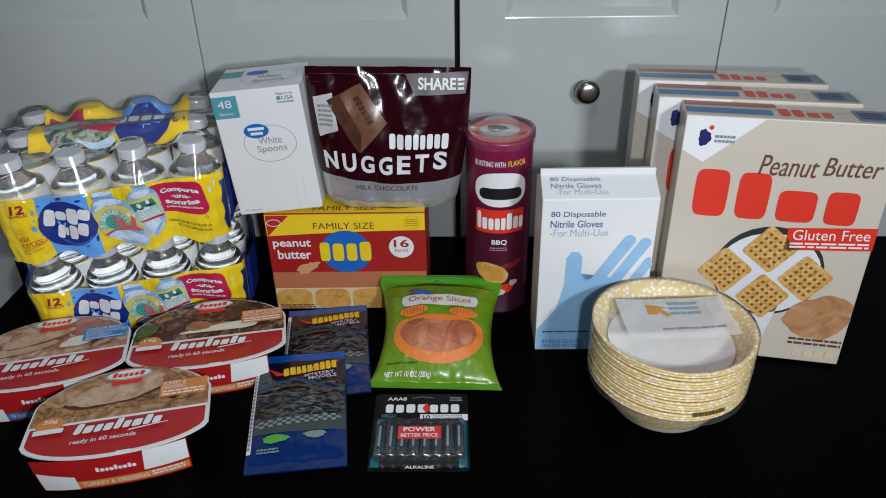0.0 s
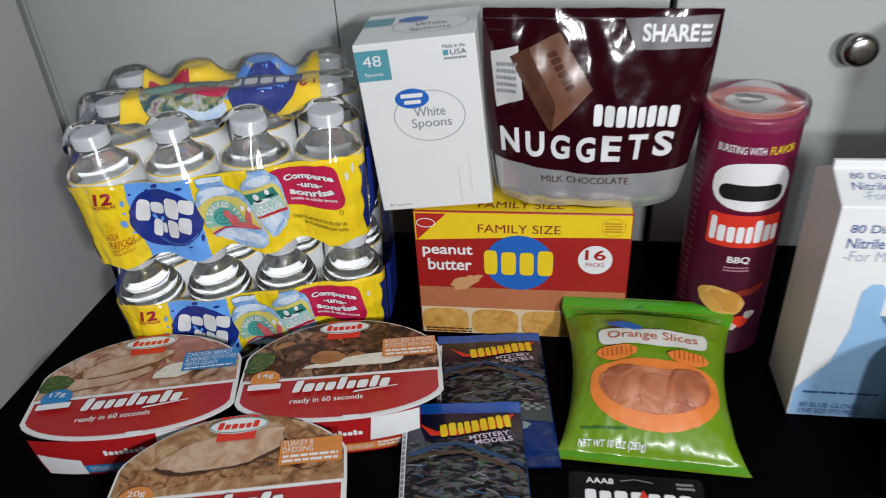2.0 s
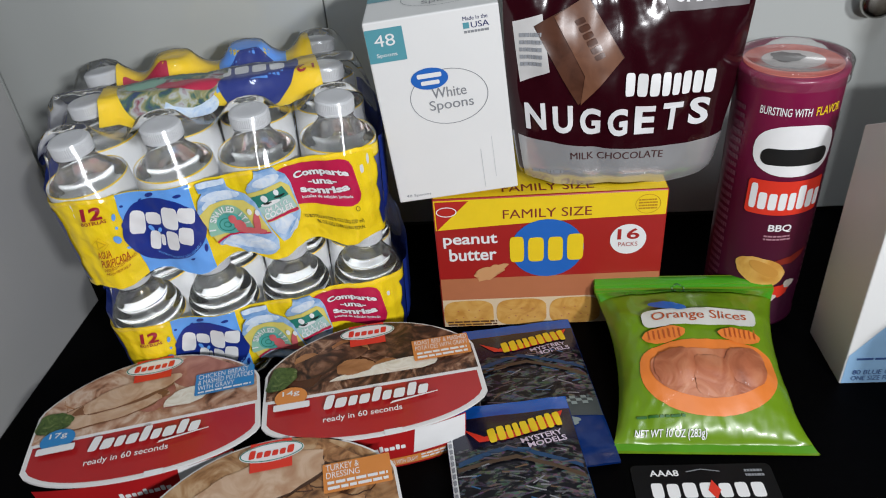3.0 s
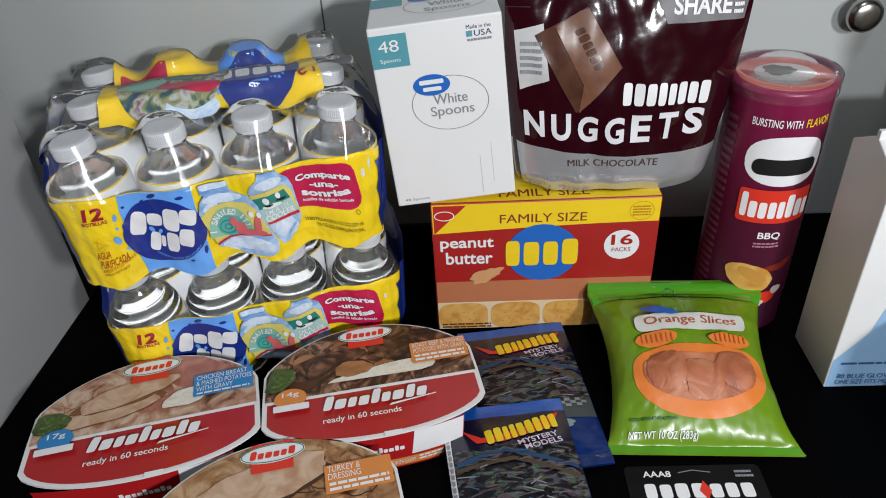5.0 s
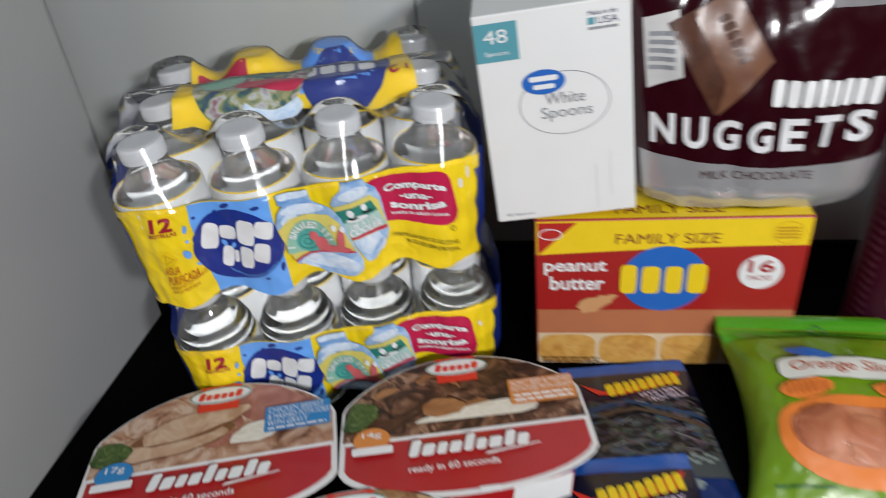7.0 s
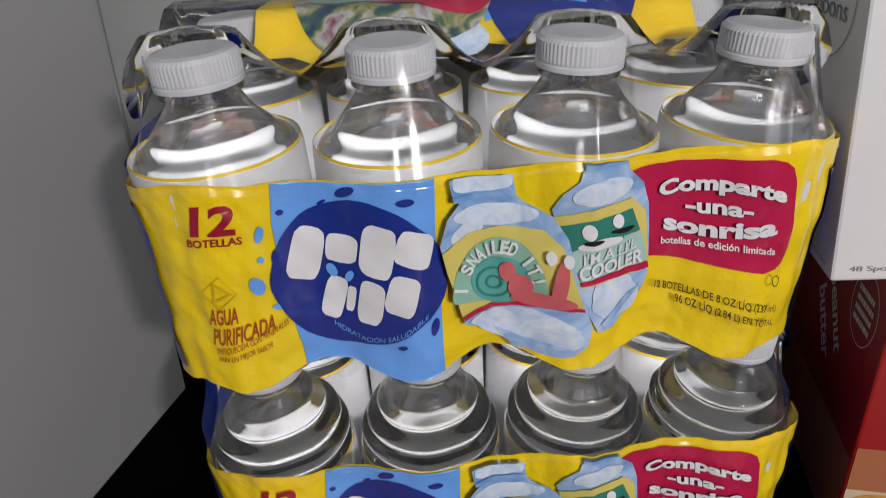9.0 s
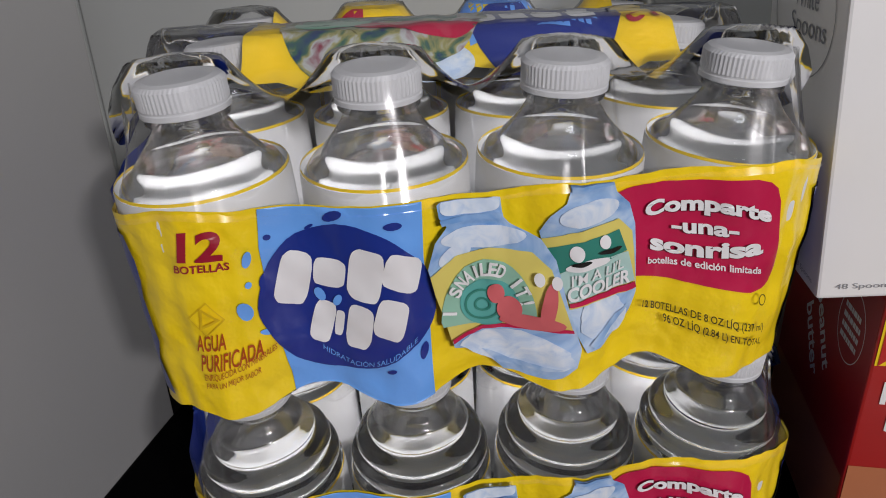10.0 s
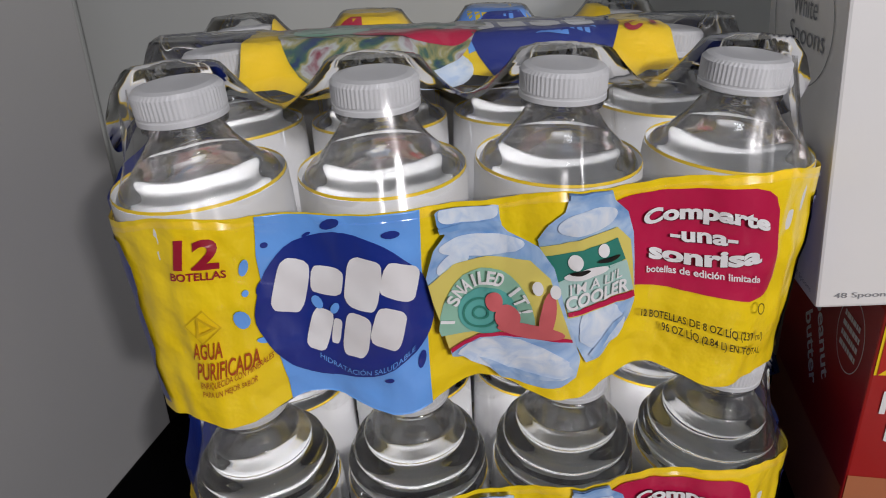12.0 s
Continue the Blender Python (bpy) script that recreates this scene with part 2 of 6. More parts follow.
def blocks(n, x0, y0, x1, y1, seed=1, gap=0.3, slant=0.0, tall=()):
    """A row of plain rounded shapes in place of a maker's mark, some of them taller."""
    rnd = random.Random(seed)
    ws = [rnd.uniform(0.85, 1.2) for _ in range(n)]
    h, lean = y1 - y0, slant * (y1 - y0)
    unit = (x1 - x0 - lean) / (sum(ws) + 0.26 * (n - 1))
    x, out = x0, []
    for i, w in enumerate(ws):
        hh = h * (1.0 if i in tall or not tall else 0.70) * rnd.uniform(0.9, 1.0)
        p = oval(x + w * unit / 2, y0 + hh / 2, w * unit / 2, hh / 2, 20, 0.0, seed + i, 0, 5.0)
        out.append([(a + lean * (c - y0) / h, c) for a, c in p])
        x += (w + 0.26) * unit
    return out


def bars(x0, y0, x1, y1, rows, seed=1, fill=0.55):
    """Small print too fine to read: lines of short bars."""
    rnd = random.Random(seed)
    out, h = [], (y1 - y0) / rows
    for i in range(rows):
        x, yb = x0, y1 - (i + 1) * h
        while x < x1 - 0.001:
            w = min((x1 - x0) * rnd.uniform(0.08, 0.22), x1 - x)
            out.append(rect(x, yb + h * 0.2, x + w, yb + h * (0.2 + fill)))
            x += w + (x1 - x0) * 0.025
    return out

# ---- the setting ----
M_DOOR = mat("gloss_white_door", (0.51, 0.53, 0.515), 0.2, var=0.02, scale=8, bump=0.02, bscale=120, coat=0.3)
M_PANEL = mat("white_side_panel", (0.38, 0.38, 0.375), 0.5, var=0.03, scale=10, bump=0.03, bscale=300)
M_TABLE = mat("black_tabletop", (0.0008, 0.0008, 0.0010), 0.5, var=0.2, scale=90, bump=0.04, bscale=500, spec=0.025)
M_DARK = mat("dark_gap", (0.012, 0.012, 0.012), 0.8)
# Tones of the added, unseen room shell; walls kept dark to weaken reflections.
M_ROOM = mat("unseen_wall_dark", (0.16, 0.16, 0.155), 0.8, var=0.04, scale=3)
M_FLOOR = mat("unseen_floor_brown", (0.16, 0.11, 0.08), 0.5, var=0.2, scale=12)
M_STEEL = mat("brushed_nickel", (0.42, 0.40, 0.37), 0.25, metal=1.0, var=0.06, scale=90)

WALL_Y, LEFT_X = 1.1, -0.553


def structure(name, bm, material, label):
    ob = new(name, mesh_of(bm, name, material))
    return tagged(ob, label, kind="structure")


structure("tabletop", box(LEFT_X, 0.42, -0.04, 1.5, WALL_Y - 0.001, 0.0, 0.002), M_TABLE, "black satin tabletop under the groceries")
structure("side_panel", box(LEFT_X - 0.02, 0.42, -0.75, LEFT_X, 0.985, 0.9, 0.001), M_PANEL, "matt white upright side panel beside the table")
structure("wall_back", box(-2.2, WALL_Y + 0.03, -0.75, 2.2, WALL_Y + 0.1, 1.65), M_DARK, "dark cabinet carcass behind the white doors")
# Unseen room shell, added to close in the light and darken reflections.
structure("wall_left", box(-2.3, -2.5, -0.75, -2.2, WALL_Y + 0.1, 1.65), M_ROOM, "unseen dark room wall added to close the scene")
structure("wall_right", box(2.2, -2.5, -0.75, 2.3, WALL_Y + 0.1, 1.65), M_ROOM, "unseen dark room wall added to close the scene")
structure("wall_behind", box(-2.3, -2.6, -0.75, 2.3, -2.5, 1.65), M_ROOM, "unseen dark room wall added to close the scene")
structure("floor", box(-2.3, -2.6, -0.85, 2.3, WALL_Y + 0.1, -0.75), M_FLOOR, "unseen brown floor added to close the scene")
structure("ceiling", box(-2.3, -2.6, 1.65, 2.3, WALL_Y + 0.1, 1.72), mat("unseen_ceiling_grey", (0.40, 0.40, 0.40), 0.9), "unseen grey ceiling added to close the scene")


def door(x0, x1):
    """A gloss door with a shallow sunk panel in its upper part."""
    root = thing("cabinet_door", "gloss white cabinet door with a sunk panel", "cabinet door", pose(0, 0, 0), "white cabinet doors")
    bm = bmesh.new()
    inset, z0, z1, deep = 0.055, 0.298, 0.85, 0.007
    f = WALL_Y
    outer = [(x0, 0.001), (x1, 0.001), (x1, 0.93), (x0, 0.93)]
    inner = [(x0 + inset, z0), (x1 - inset, z0), (x1 - inset, z1), (x0 + inset, z1)]
    inner2 = [(x0 + inset + 0.007, z0 + 0.009), (x1 - inset - 0.007, z0 + 0.009), (x1 - inset - 0.007, z1 - 0.009), (x0 + inset + 0.007, z1 - 0.009)]
    a = [bm.verts.new((x, f, z)) for x, z in outer]
    b = [bm.verts.new((x, f, z)) for x, z in inner]
    c = [bm.verts.new((x, f + deep, z)) for x, z in inner2]
    d = [bm.verts.new((x, f + 0.02, z)) for x, z in outer]
    for i in range(4):
        j = (i + 1) % 4
        bm.faces.new((a[i], a[j], b[j], b[i]))
        bm.faces.new((b[i], b[j], c[j], c[i]))
        bm.faces.new((a[j], a[i], d[i], d[j]))
    edges = [e for e in bm.edges if all(v in b for v in e.verts) or all(v in a for v in e.verts)]
    bmesh.ops.bevel(bm, geom=edges, offset=0.0015, segments=2, affect="EDGES", profile=0.5)
    part("door_frame", bm, M_DOOR, root)
    part("sunk_panel", box(x0 + inset + 0.005, f + deep, z0 + 0.007, x1 - inset - 0.005, f + deep + 0.008, z1 - 0.007), M_DOOR, root)
    return root


door(-0.95, -0.6395)
door(-0.6375, -0.3125)
door(-0.3115, -0.0030)
with_knob = door(0.0030, 0.3115)
door(0.3125, 0.64)
door(0.6415, 0.95)
bm = lathe([(0.006, 0.0), (0.006, 0.010), (0.008, 0.012), (0.0135, 0.016), (0.0150, 0.020), (0.0140, 0.024), (0.010, 0.0265), (0.004, 0.0275)], 28)
knob = part("knob", bm, M_STEEL, with_knob, "round brushed nickel knob", smooth=True)
knob.matrix_local = pose(0.1575, WALL_Y + 0.004, 0.212, 90, 0, 0)

# ---- cartons ----
M_CARD = mat("white_card", (0.78, 0.78, 0.77), 0.45, var=0.03, scale=25, bump=0.03, bscale=250)


# plastic spoon carton
SW, SD, SH = 0.091, 0.080, 0.139
spoons = thing("spoon_box", "white carton of 48 plastic spoons with a blue logo", "carton", pose(-0.1950, 0.9720, 0.1305, 0, -4.3, 4))
part("carton", box(-SW / 2, -SD / 2, 0, SW / 2, SD / 2, SH, 0.0012), M_CARD, spoons)
F = flat_front(-SW / 2, -SD / 2, 0)
decal(spoons, "count_panel", [rect(0.0005, 0.111, 0.026, 0.134)], TEAL, F, 1)
decal(spoons, "lettering", words("48", 0.006, 0.122, 0.020, 0.130), WHITE, F, 2)
decal(spoons, "lettering", words("Spoons", 0.006, 0.114, 0.020, 0.1175), WHITE, F, 2)
decal(spoons, "logo", [oval(0.0385, 0.095, 0.0130, 0.0078)], BLUE, F, 2, label="plain blue oval logo")
decal(spoons, "logo_mark", [rrect(0.030, 0.0957, 0.047, 0.0990, 0.001), rrect(0.032, 0.0907, 0.045, 0.0937, 0.001)], WHITE, F, 3)
decal(spoons, "lettering", words("White", 0.0385, 0.080, 0.0625, 0.0875), GREY, F, 2)
decal(spoons, "lettering", words("Spoons", 0.0355, 0.069, 0.0665, 0.0785), GREY, F, 2)
decal(spoons, "spoon_outline", [ring(0.0500, 0.080, 0.0275, 0.0205, 0.0005)], GREY, F, 1)
decal(spoons, "spoon_outline", [rect(0.0665, 0.004, 0.067, 0.036), rect(0.0755, 0.012, 0.0759, 0.045)], ink("pale_grey", (0.6, 0.61, 0.62)), F, 1)
decal(spoons, "lettering", words("Made in the", 0.0665, 0.1305, 0.083, 0.1332), NAVY, F, 1)
decal(spoons, "lettering", words("USA", 0.0715, 0.1252, 0.0835, 0.1292), NAVY, F, 1)
decal(spoons, "origin_mark", [rect(0.0662, 0.1252, 0.0702, 0.1292)], TEAL, F, 1)
decal(spoons, "origin_mark", bars(0.0665, 0.1215, 0.083, 0.1245, 1, 4), GREY, F, 1)
decal(spoons, "lettering", words("48 Spoons", 0.006, 0.0035, 0.025, 0.0062), GREY, F, 1)
T = flat_top(-SW / 2, -SD / 2, SH)
decal(spoons, "count_panel", [rect(0.0005, 0.045, 0.024, 0.066)], TEAL, T, 1)
decal(spoons, "logo", [oval(0.040, 0.055, 0.012, 0.007)], BLUE, T, 2)
decal(spoons, "lettering", words("White", 0.043, 0.034, 0.068, 0.043), GREY, T, 2)
decal(spoons, "lettering", words("Spoons", 0.040, 0.020, 0.072, 0.030), GREY, T, 2)
decal(spoons, "spoon_outline", [ring(0.055, 0.038, 0.030, 0.022, 0.0005)], GREY, T, 1)

L = flat_left(-SW / 2, SD / 2, 0)
decal(spoons, "lettering", words("White", 0.030, 0.098, 0.055, 0.106), GREY, L, 1)
decal(spoons, "lettering", words("Spoons", 0.028, 0.086, 0.064, 0.096), GREY, L, 1)
decal(spoons, "spoon_outline", [ring(0.040, 0.097, 0.031, 0.024, 0.0005)], GREY, L, 1)
decal(spoons, "lettering", words("48 Spoons", 0.056, 0.0035, 0.075, 0.0062), GREY, L, 1)

# peanut butter cracker carton
RW, RD, RH = 0.179, 0.105, 0.128
M_RED = mat("red_printed_card", (0.36, 0.014, 0.012), 0.38, var=0.05, scale=40, bump=0.02)
BROWN = ink("tan_brown", (0.46, 0.16, 0.07))
crackers = thing("cracker_box", "red and yellow family size carton of peanut butter crackers", "carton", pose(-0.1248, 0.984, 0, 0, 0, 1.0))
part("carton", box(-RW / 2, -RD / 2, 0, RW / 2, RD / 2, RH, 0.0012), M_RED, crackers)
F = flat_front(-RW / 2, -RD / 2, 0)
cu = [(0.001, 0.127), (0.001, 0.100)] + [(0.001 + 0.177 * i / 10, 0.100 + 0.006 * math.sin(math.pi * i / 20)) for i in range(1, 11)] + [(0.178, 0.127)]
decal(crackers, "yellow_panel", [cu], YELLOW, F, 1)
decal(crackers, "maker_mark", [[(0.002, 0.126), (0.002, 0.100), (0.028, 0.126)]], ink("deep_red", (0.45, 0.02, 0.015)), F, 2, label="plain red corner mark")
decal(crackers, "maker_mark", [ring(0.0105, 0.117, 0.008, 0.0045, 0.0008)], WHITE, F, 3)
decal(crackers, "lettering", words("FAMILY SIZE", 0.054, 0.1085, 0.122, 0.1165, thick=0.0), ink("maroon", (0.20, 0.02, 0.02)), F, 2)
decal(crackers, "lettering", words("peanut", 0.006, 0.083, 0.049, 0.095, thick=0.02), WHITE, F, 2)
decal(crackers, "lettering", words("butter", 0.010, 0.070, 0.048, 0.082, thick=0.02), WHITE, F, 2)
decal(crackers, "brown_panel", [rect(0.001, 0.030, 0.178, 0.052)], BROWN, F, 1)
decal(crackers, "spread_swirl", [oval(0.042, 0.058, 0.014, 0.006, wob=0.15, seed=4, turn=25)], ink("peanut", (0.62, 0.32, 0.14)), F, 2)
decal(crackers, "logo", [oval(0.088, 0.079, 0.029, 0.0275)], BLUE, F, 2, label="blue oval logo with plain yellow shapes")
decal(crackers, "logo_mark", blocks(4, 0.0585, 0.067, 0.1165, 0.0925, 3, 0.16), YELLOW, F, 3)
decal(crackers, "count_disc", [oval(0.151, 0.0845, 0.0140, 0.0140)], WHITE, F, 2)
decal(crackers, "lettering", words("16", 0.1425, 0.0845, 0.1595, 0.0945, thick=0.02), M_RED, F, 3)
decal(crackers, "lettering", words("PACKS", 0.1435, 0.078, 0.1585, 0.082), M_RED, F, 3)
decal(crackers, "seal", [ring(0.164, 0.116, 0.0095, 0.0085, 0.0004)] + bars(0.157, 0.111, 0.171, 0.121, 4, 8), ink("ochre", (0.5, 0.25, 0.01)), F, 2)
CRK = food("cracker_print", [(0.3, (0.50, 0.23, 0.04)), (0.5, (0.62, 0.33, 0.07)), (0.7, (0.66, 0.38, 0.10))], 60)
PALE = ink("pale_tan", (0.70, 0.55, 0.36))
decal(crackers, "cracker_band", [rect(0.001, 0.001, 0.178, 0.030)], PALE, F, 1)
for i in range(4):
    cx = 0.0225 + 0.0445 * i
    decal(crackers, "cracker_picture", [oval(cx, 0.0150, 0.0210, 0.0138, 36, 0.008, 5, power=3.6)], CRK, F, 2)
    decal(crackers, "cracker_hole", [oval(cx + dx, 0.015 + dy, 0.0008, 0.0006, 8) for dx, dy in ((0, 0.004), (-0.009, 0.003), (0.009, 0.003), (-0.005, -0.004), (0.005, -0.004), (0, -0.008), (-0.011, -0.006), (0.011, -0.006))], BROWN, F, 3)
decal(crackers, "nutrition_mark", bars(0.004, 0.002, 0.046, 0.008, 2, 3), ink("dark_brown", (0.1, 0.04, 0.02)), F, 4)
T = flat_top(-RW / 2, -RD / 2, RH)
decal(crackers, "yellow_panel", [rect(0.001, 0.001, 0.178, 0.104)], YELLOW, T, 1)
decal(crackers, "lettering", words("FAMILY SIZE", 0.054, 0.006, 0.124, 0.017, thick=0.0), ink("maroon", (0.20, 0.02, 0.02)), T, 2)
L = flat_left(-RW / 2, RD / 2, 0)
decal(crackers, "lettering", turned(words("peanut", 0.036, 0.080, 0.072, 0.090, thick=0.02), 0.054, 0.085, -50), WHITE, L, 1)
decal(crackers, "lettering", turned(words("butter", 0.028, 0.070, 0.062, 0.080, thick=0.02), 0.045, 0.075, -50), WHITE, L, 1)
decal(crackers, "seal", [ring(0.082, 0.103, 0.014, 0.016, 0.0005)] + bars(0.073, 0.094, 0.091, 0.112, 4, 8), WHITE, L, 1)
decal(crackers, "brown_panel", [rect(0.001, 0.001, 0.104, 0.045)], BROWN, L, 1)

# cereal cartons
CW, CD, CH = 0.188, 0.050, 0.258
M_CEREAL = mat("beige_printed_card", (0.60, 0.53, 0.44), 0.35, var=0.05, scale=12, bump=0.02, coat=0.15)
WAFFLE = food("waffle_print", [(0.3, (0.42, 0.20, 0.04)), (0.5, (0.62, 0.36, 0.10)), (0.7, (0.75, 0.50, 0.18))], 120)
HOLE = ink("waffle_hole", (0.22, 0.09, 0.02))
SPREAD = food("nut_spread_print", [(0.3, (0.33, 0.15, 0.06)), (0.5, (0.46, 0.23, 0.10)), (0.75, (0.58, 0.33, 0.17))], 25, warp=3.5)
CHEXRED = ink("bright_red", (0.68, 0.035, 0.015))
SCRIPT = ink("script_brown", (0.14, 0.06, 0.03))


def cereal_box(m):
    ob = thing("cereal_box", "beige carton of gluten free peanut butter cereal with red lettering shapes", "cereal box", m, "row of cereal boxes")
    part("carton", box(-CW / 2, -CD / 2, 0, CW / 2, CD / 2, CH, 0.0012), M_CEREAL, ob)
    f = flat_front(-CW / 2, -CD / 2, 0)
    decal(ob, "corner_panel", [[(0.0008, CH - 0.001), (0.0008, CH - 0.034), (0.021, CH - 0.045), (0.070, CH - 0.001)]], WHITE, f, 1)
    decal(ob, "maker_mark", [oval(0.019, CH - 0.021, 0.0055, 0.008, wob=0.12, seed=3)], NAVY, f, 2, label="plain blue and red maker mark")
    decal(ob, "maker_mark", [oval(0.024, CH - 0.011, 0.0022, 0.0022)], CHEXRED, f, 2)
    decal(ob, "small_print", bars(0.028, CH - 0.026, 0.046, CH - 0.017, 2, 6, 0.6), GREY, f, 2)
    decal(ob, "lettering", words("Peanut", 0.072, 0.204, 0.122, 0.224, 0.15), SCRIPT, f, 3)
    decal(ob, "lettering", words("Butter", 0.128, 0.207, 0.176, 0.225, 0.15), SCRIPT, f, 3)
    decal(ob, "logo", blocks(4, 0.018, 0.158, 0.166, 0.209, 7, 0.1, tall=(0, 1)), CHEXRED, f, 2, label="large plain red letter-like shapes")
    decal(ob, "banner", [[(0.110, 0.152), (0.110, 0.128), (0.188, 0.134), (0.188, 0.158)]], CHEXRED, f, 3)
    decal(ob, "lettering", turned(words("Gluten Free", 0.115, 0.142, 0.183, 0.153, thick=0.0), 0.15, 0.148, 4), WHITE, f, 4)
    decal(ob, "small_print", turned(bars(0.114, 0.133, 0.184, 0.140, 2, 5), 0.15, 0.137, 4), WHITE, f, 4)
    decal(ob, "bowl_picture", [oval(0.100, 0.102, 0.052, 0.050)], ink("charcoal", (0.03, 0.03, 0.035)), f, 1)
    decal(ob, "spoon_picture", [oval(0.100, 0.100, 0.050, 0.045)], ink("spoon_white", (0.72, 0.73, 0.75)), f, 2)
    decal(ob, "spread_picture", [oval(0.158, 0.055, 0.032, 0.025, wob=0.06, seed=2, turn=20)], SPREAD, f, 2)
    decal(ob, "spoon_picture", [[(0.100, 0.070), (0.118, 0.068), (0.104, 0.004), (0.088, 0.004)]], ink("spoon_white", (0.72, 0.73, 0.75)), f, 2)
    for cx, cy in ((0.098, 0.127), (0.060, 0.100), (0.136, 0.098), (0.100, 0.074)):
        sq = turned([rrect(cx - 0.019, cy - 0.019, cx + 0.019, cy + 0.019, 0.004)], cx, cy, 52)
        decal(ob, "waffle_picture", sq, WAFFLE, f, 3)
        holes = [rrect(cx - 0.0145 + 0.0062 * i, cy - 0.0145 + 0.0062 * j, cx - 0.0115 + 0.0062 * i, cy - 0.0115 + 0.0062 * j, 0.0008, 2) for i in range(5) for j in range(5)]
        decal(ob, "waffle_hole", turned(holes, cx, cy, 52), HOLE, f, 4)
    decal(ob, "nutrition_mark", [rrect(0.142 + 0.0105 * i, 0.006, 0.151 + 0.0105 * i, 0.014, 0.002) for i in range(4)], PALE, f, 2)
    decal(ob, "small_print", bars(0.135, 0.020, 0.186, 0.030, 2, 9), SCRIPT, f, 2)
    t = flat_top(-CW / 2, -CD / 2, CH)
    decal(ob, "blue_strip", [rect(0.001, 0.010, 0.078, 0.026)], ink("strip_blue", (0.03, 0.16, 0.38)), t, 1)
    decal(ob, "red_strip", [rect(0.001, 0.034, 0.085, 0.048)], ink("dull_red", (0.36, 0.10, 0.06)), t, 1)
    decal(ob, "logo", blocks(4, 0.084, 0.010, 0.130, 0.034, 7, 0.1, tall=(0, 1)), CHEXRED, t, 1)
    decal(ob, "blue_tab", [rect(0.150, 0.006, 0.186, 0.040)], ink("tab_blue", (0.13, 0.20, 0.27)), t, 1)
    decal(ob, "small_print", bars(0.153, 0.012, 0.175, 0.034, 3, 2), NAVY, t, 2)
    decal(ob, "top_flap", [rect(0.001, 0.0262, 0.189, 0.0268)], SCRIPT, t, 2)
    l = flat_left(-CW / 2, CD / 2, 0)
    decal(ob, "side_print", [rect(0.006, 0.02, 0.046, 0.07)], ink("dull_red", (0.36, 0.10, 0.06)), l, 1)
    return ob


first = cereal_box(pose(0.3085, 0.8695, 0.0014, -3.2, 0, -10.0))
copy_thing(first, pose(0.2950, 0.9230, 0.0014, -3.2, 0, -8.5))
copy_thing(first, pose(0.2870, 0.9790, 0.0014, -3.2, 0, -7.5))

# nitrile glove carton with a sloping top
GW, GD, GH, GT = 0.113, 0.058, 0.183, 0.1965
gloves = thing("glove_box", "white carton of disposable nitrile gloves with a pale blue hand", "carton", pose(0.1415, 0.8850, 0, 0, -0.4, 0.5))
bm = bmesh.new()
prof = [(-GD / 2, 0), (GD / 2, 0), (GD / 2, GH), (0.004, GT), (0.0, GT), (-GD / 2, GH)]
ea = [bm.verts.new((-GW / 2, y, z)) for y, z in prof]
eb = [bm.verts.new((GW / 2, y, z)) for y, z in prof]
bm.faces.new(ea)
bm.faces.new(eb[::-1])
for i in range(6):
    j = (i + 1) % 6
    bm.faces.new((ea[i], eb[i], eb[j], ea[j]))
bmesh.ops.bevel(bm, geom=bm.edges[:], offset=0.001, segments=2, affect="EDGES", profile=0.5)
part("carton", bm, M_CARD, gloves)
part("top_fin", box(-GW / 2, -0.001, GT - 0.001, GW / 2, 0.003, GT + 0.0055, 0.0006), M_CARD, gloves)
F = flat_front(-GW / 2, -GD / 2, 0)
HAND = ink("hand_blue", (0.30, 0.50, 0.74))
INKBLUE = ink("ink_blue", (0.05, 0.10, 0.28))
decal(gloves, "hand_picture", [
    [(0.001, 0.001), (0.111, 0.001), (0.111, 0.060), (0.101, 0.076), (0.084, 0.090), (0.062, 0.096), (0.048, 0.090), (0.043, 0.098), (0.043, 0.118), (0.039, 0.124), (0.032, 0.124), (0.027, 0.117), (0.0265, 0.085), (0.020, 0.055), (0.001, 0.028)]], HAND, F, 1)
for x0, y0, x1, y1, w in ((0.058, 0.088, 0.088, 0.137, 0.0062), (0.074, 0.084, 0.104, 0.134, 0.0058), (0.088, 0.074, 0.110, 0.112, 0.0052), (0.098, 0.060, 0.1095, 0.085, 0.0035)):
    dx, dy = x1 - x0, y1 - y0
    n = math.hypot(dx, dy)
    ux, uy = -dy / n * w, dx / n * w
    tip = [(min(x1 + w * math.cos(a) * dx / n - w * math.sin(a) * dy / n, 0.1115), y1 + w * math.cos(a) * dy / n + w * math.sin(a) * dx / n) for a in (-1.2, -0.6, 0, 0.6, 1.2)]
    decal(gloves, "hand_picture", [[(x0 - ux, y0 - uy), (x1 - ux, y1 - uy)] + tip + [(x1 + ux, y1 + uy), (x0 + ux, y0 + uy)]], HAND, F, 2)
decal(gloves, "lettering", words("80 Disposable", 0.009, 0.162, 0.062, 0.170, thick=0.01), INKBLUE, F, 1)
decal(gloves, "lettering", words("Nitrile Gloves", 0.009, 0.152, 0.060, 0.160, thick=0.01), INKBLUE, F, 1)
decal(gloves, "lettering", words("-For Multi-Use", 0.009, 0.142, 0.066, 0.150), ink("grey_blue", (0.35, 0.42, 0.52)), F, 1)
decal(gloves, "lettering", words("80 BLUE GLOVES", 0.007, 0.010, 0.050, 0.0145), INKBLUE, F, 3)
decal(gloves, "lettering", words("ONE SIZE FITS MOST", 0.007, 0.004, 0.052, 0.0085), INKBLUE, F, 3)
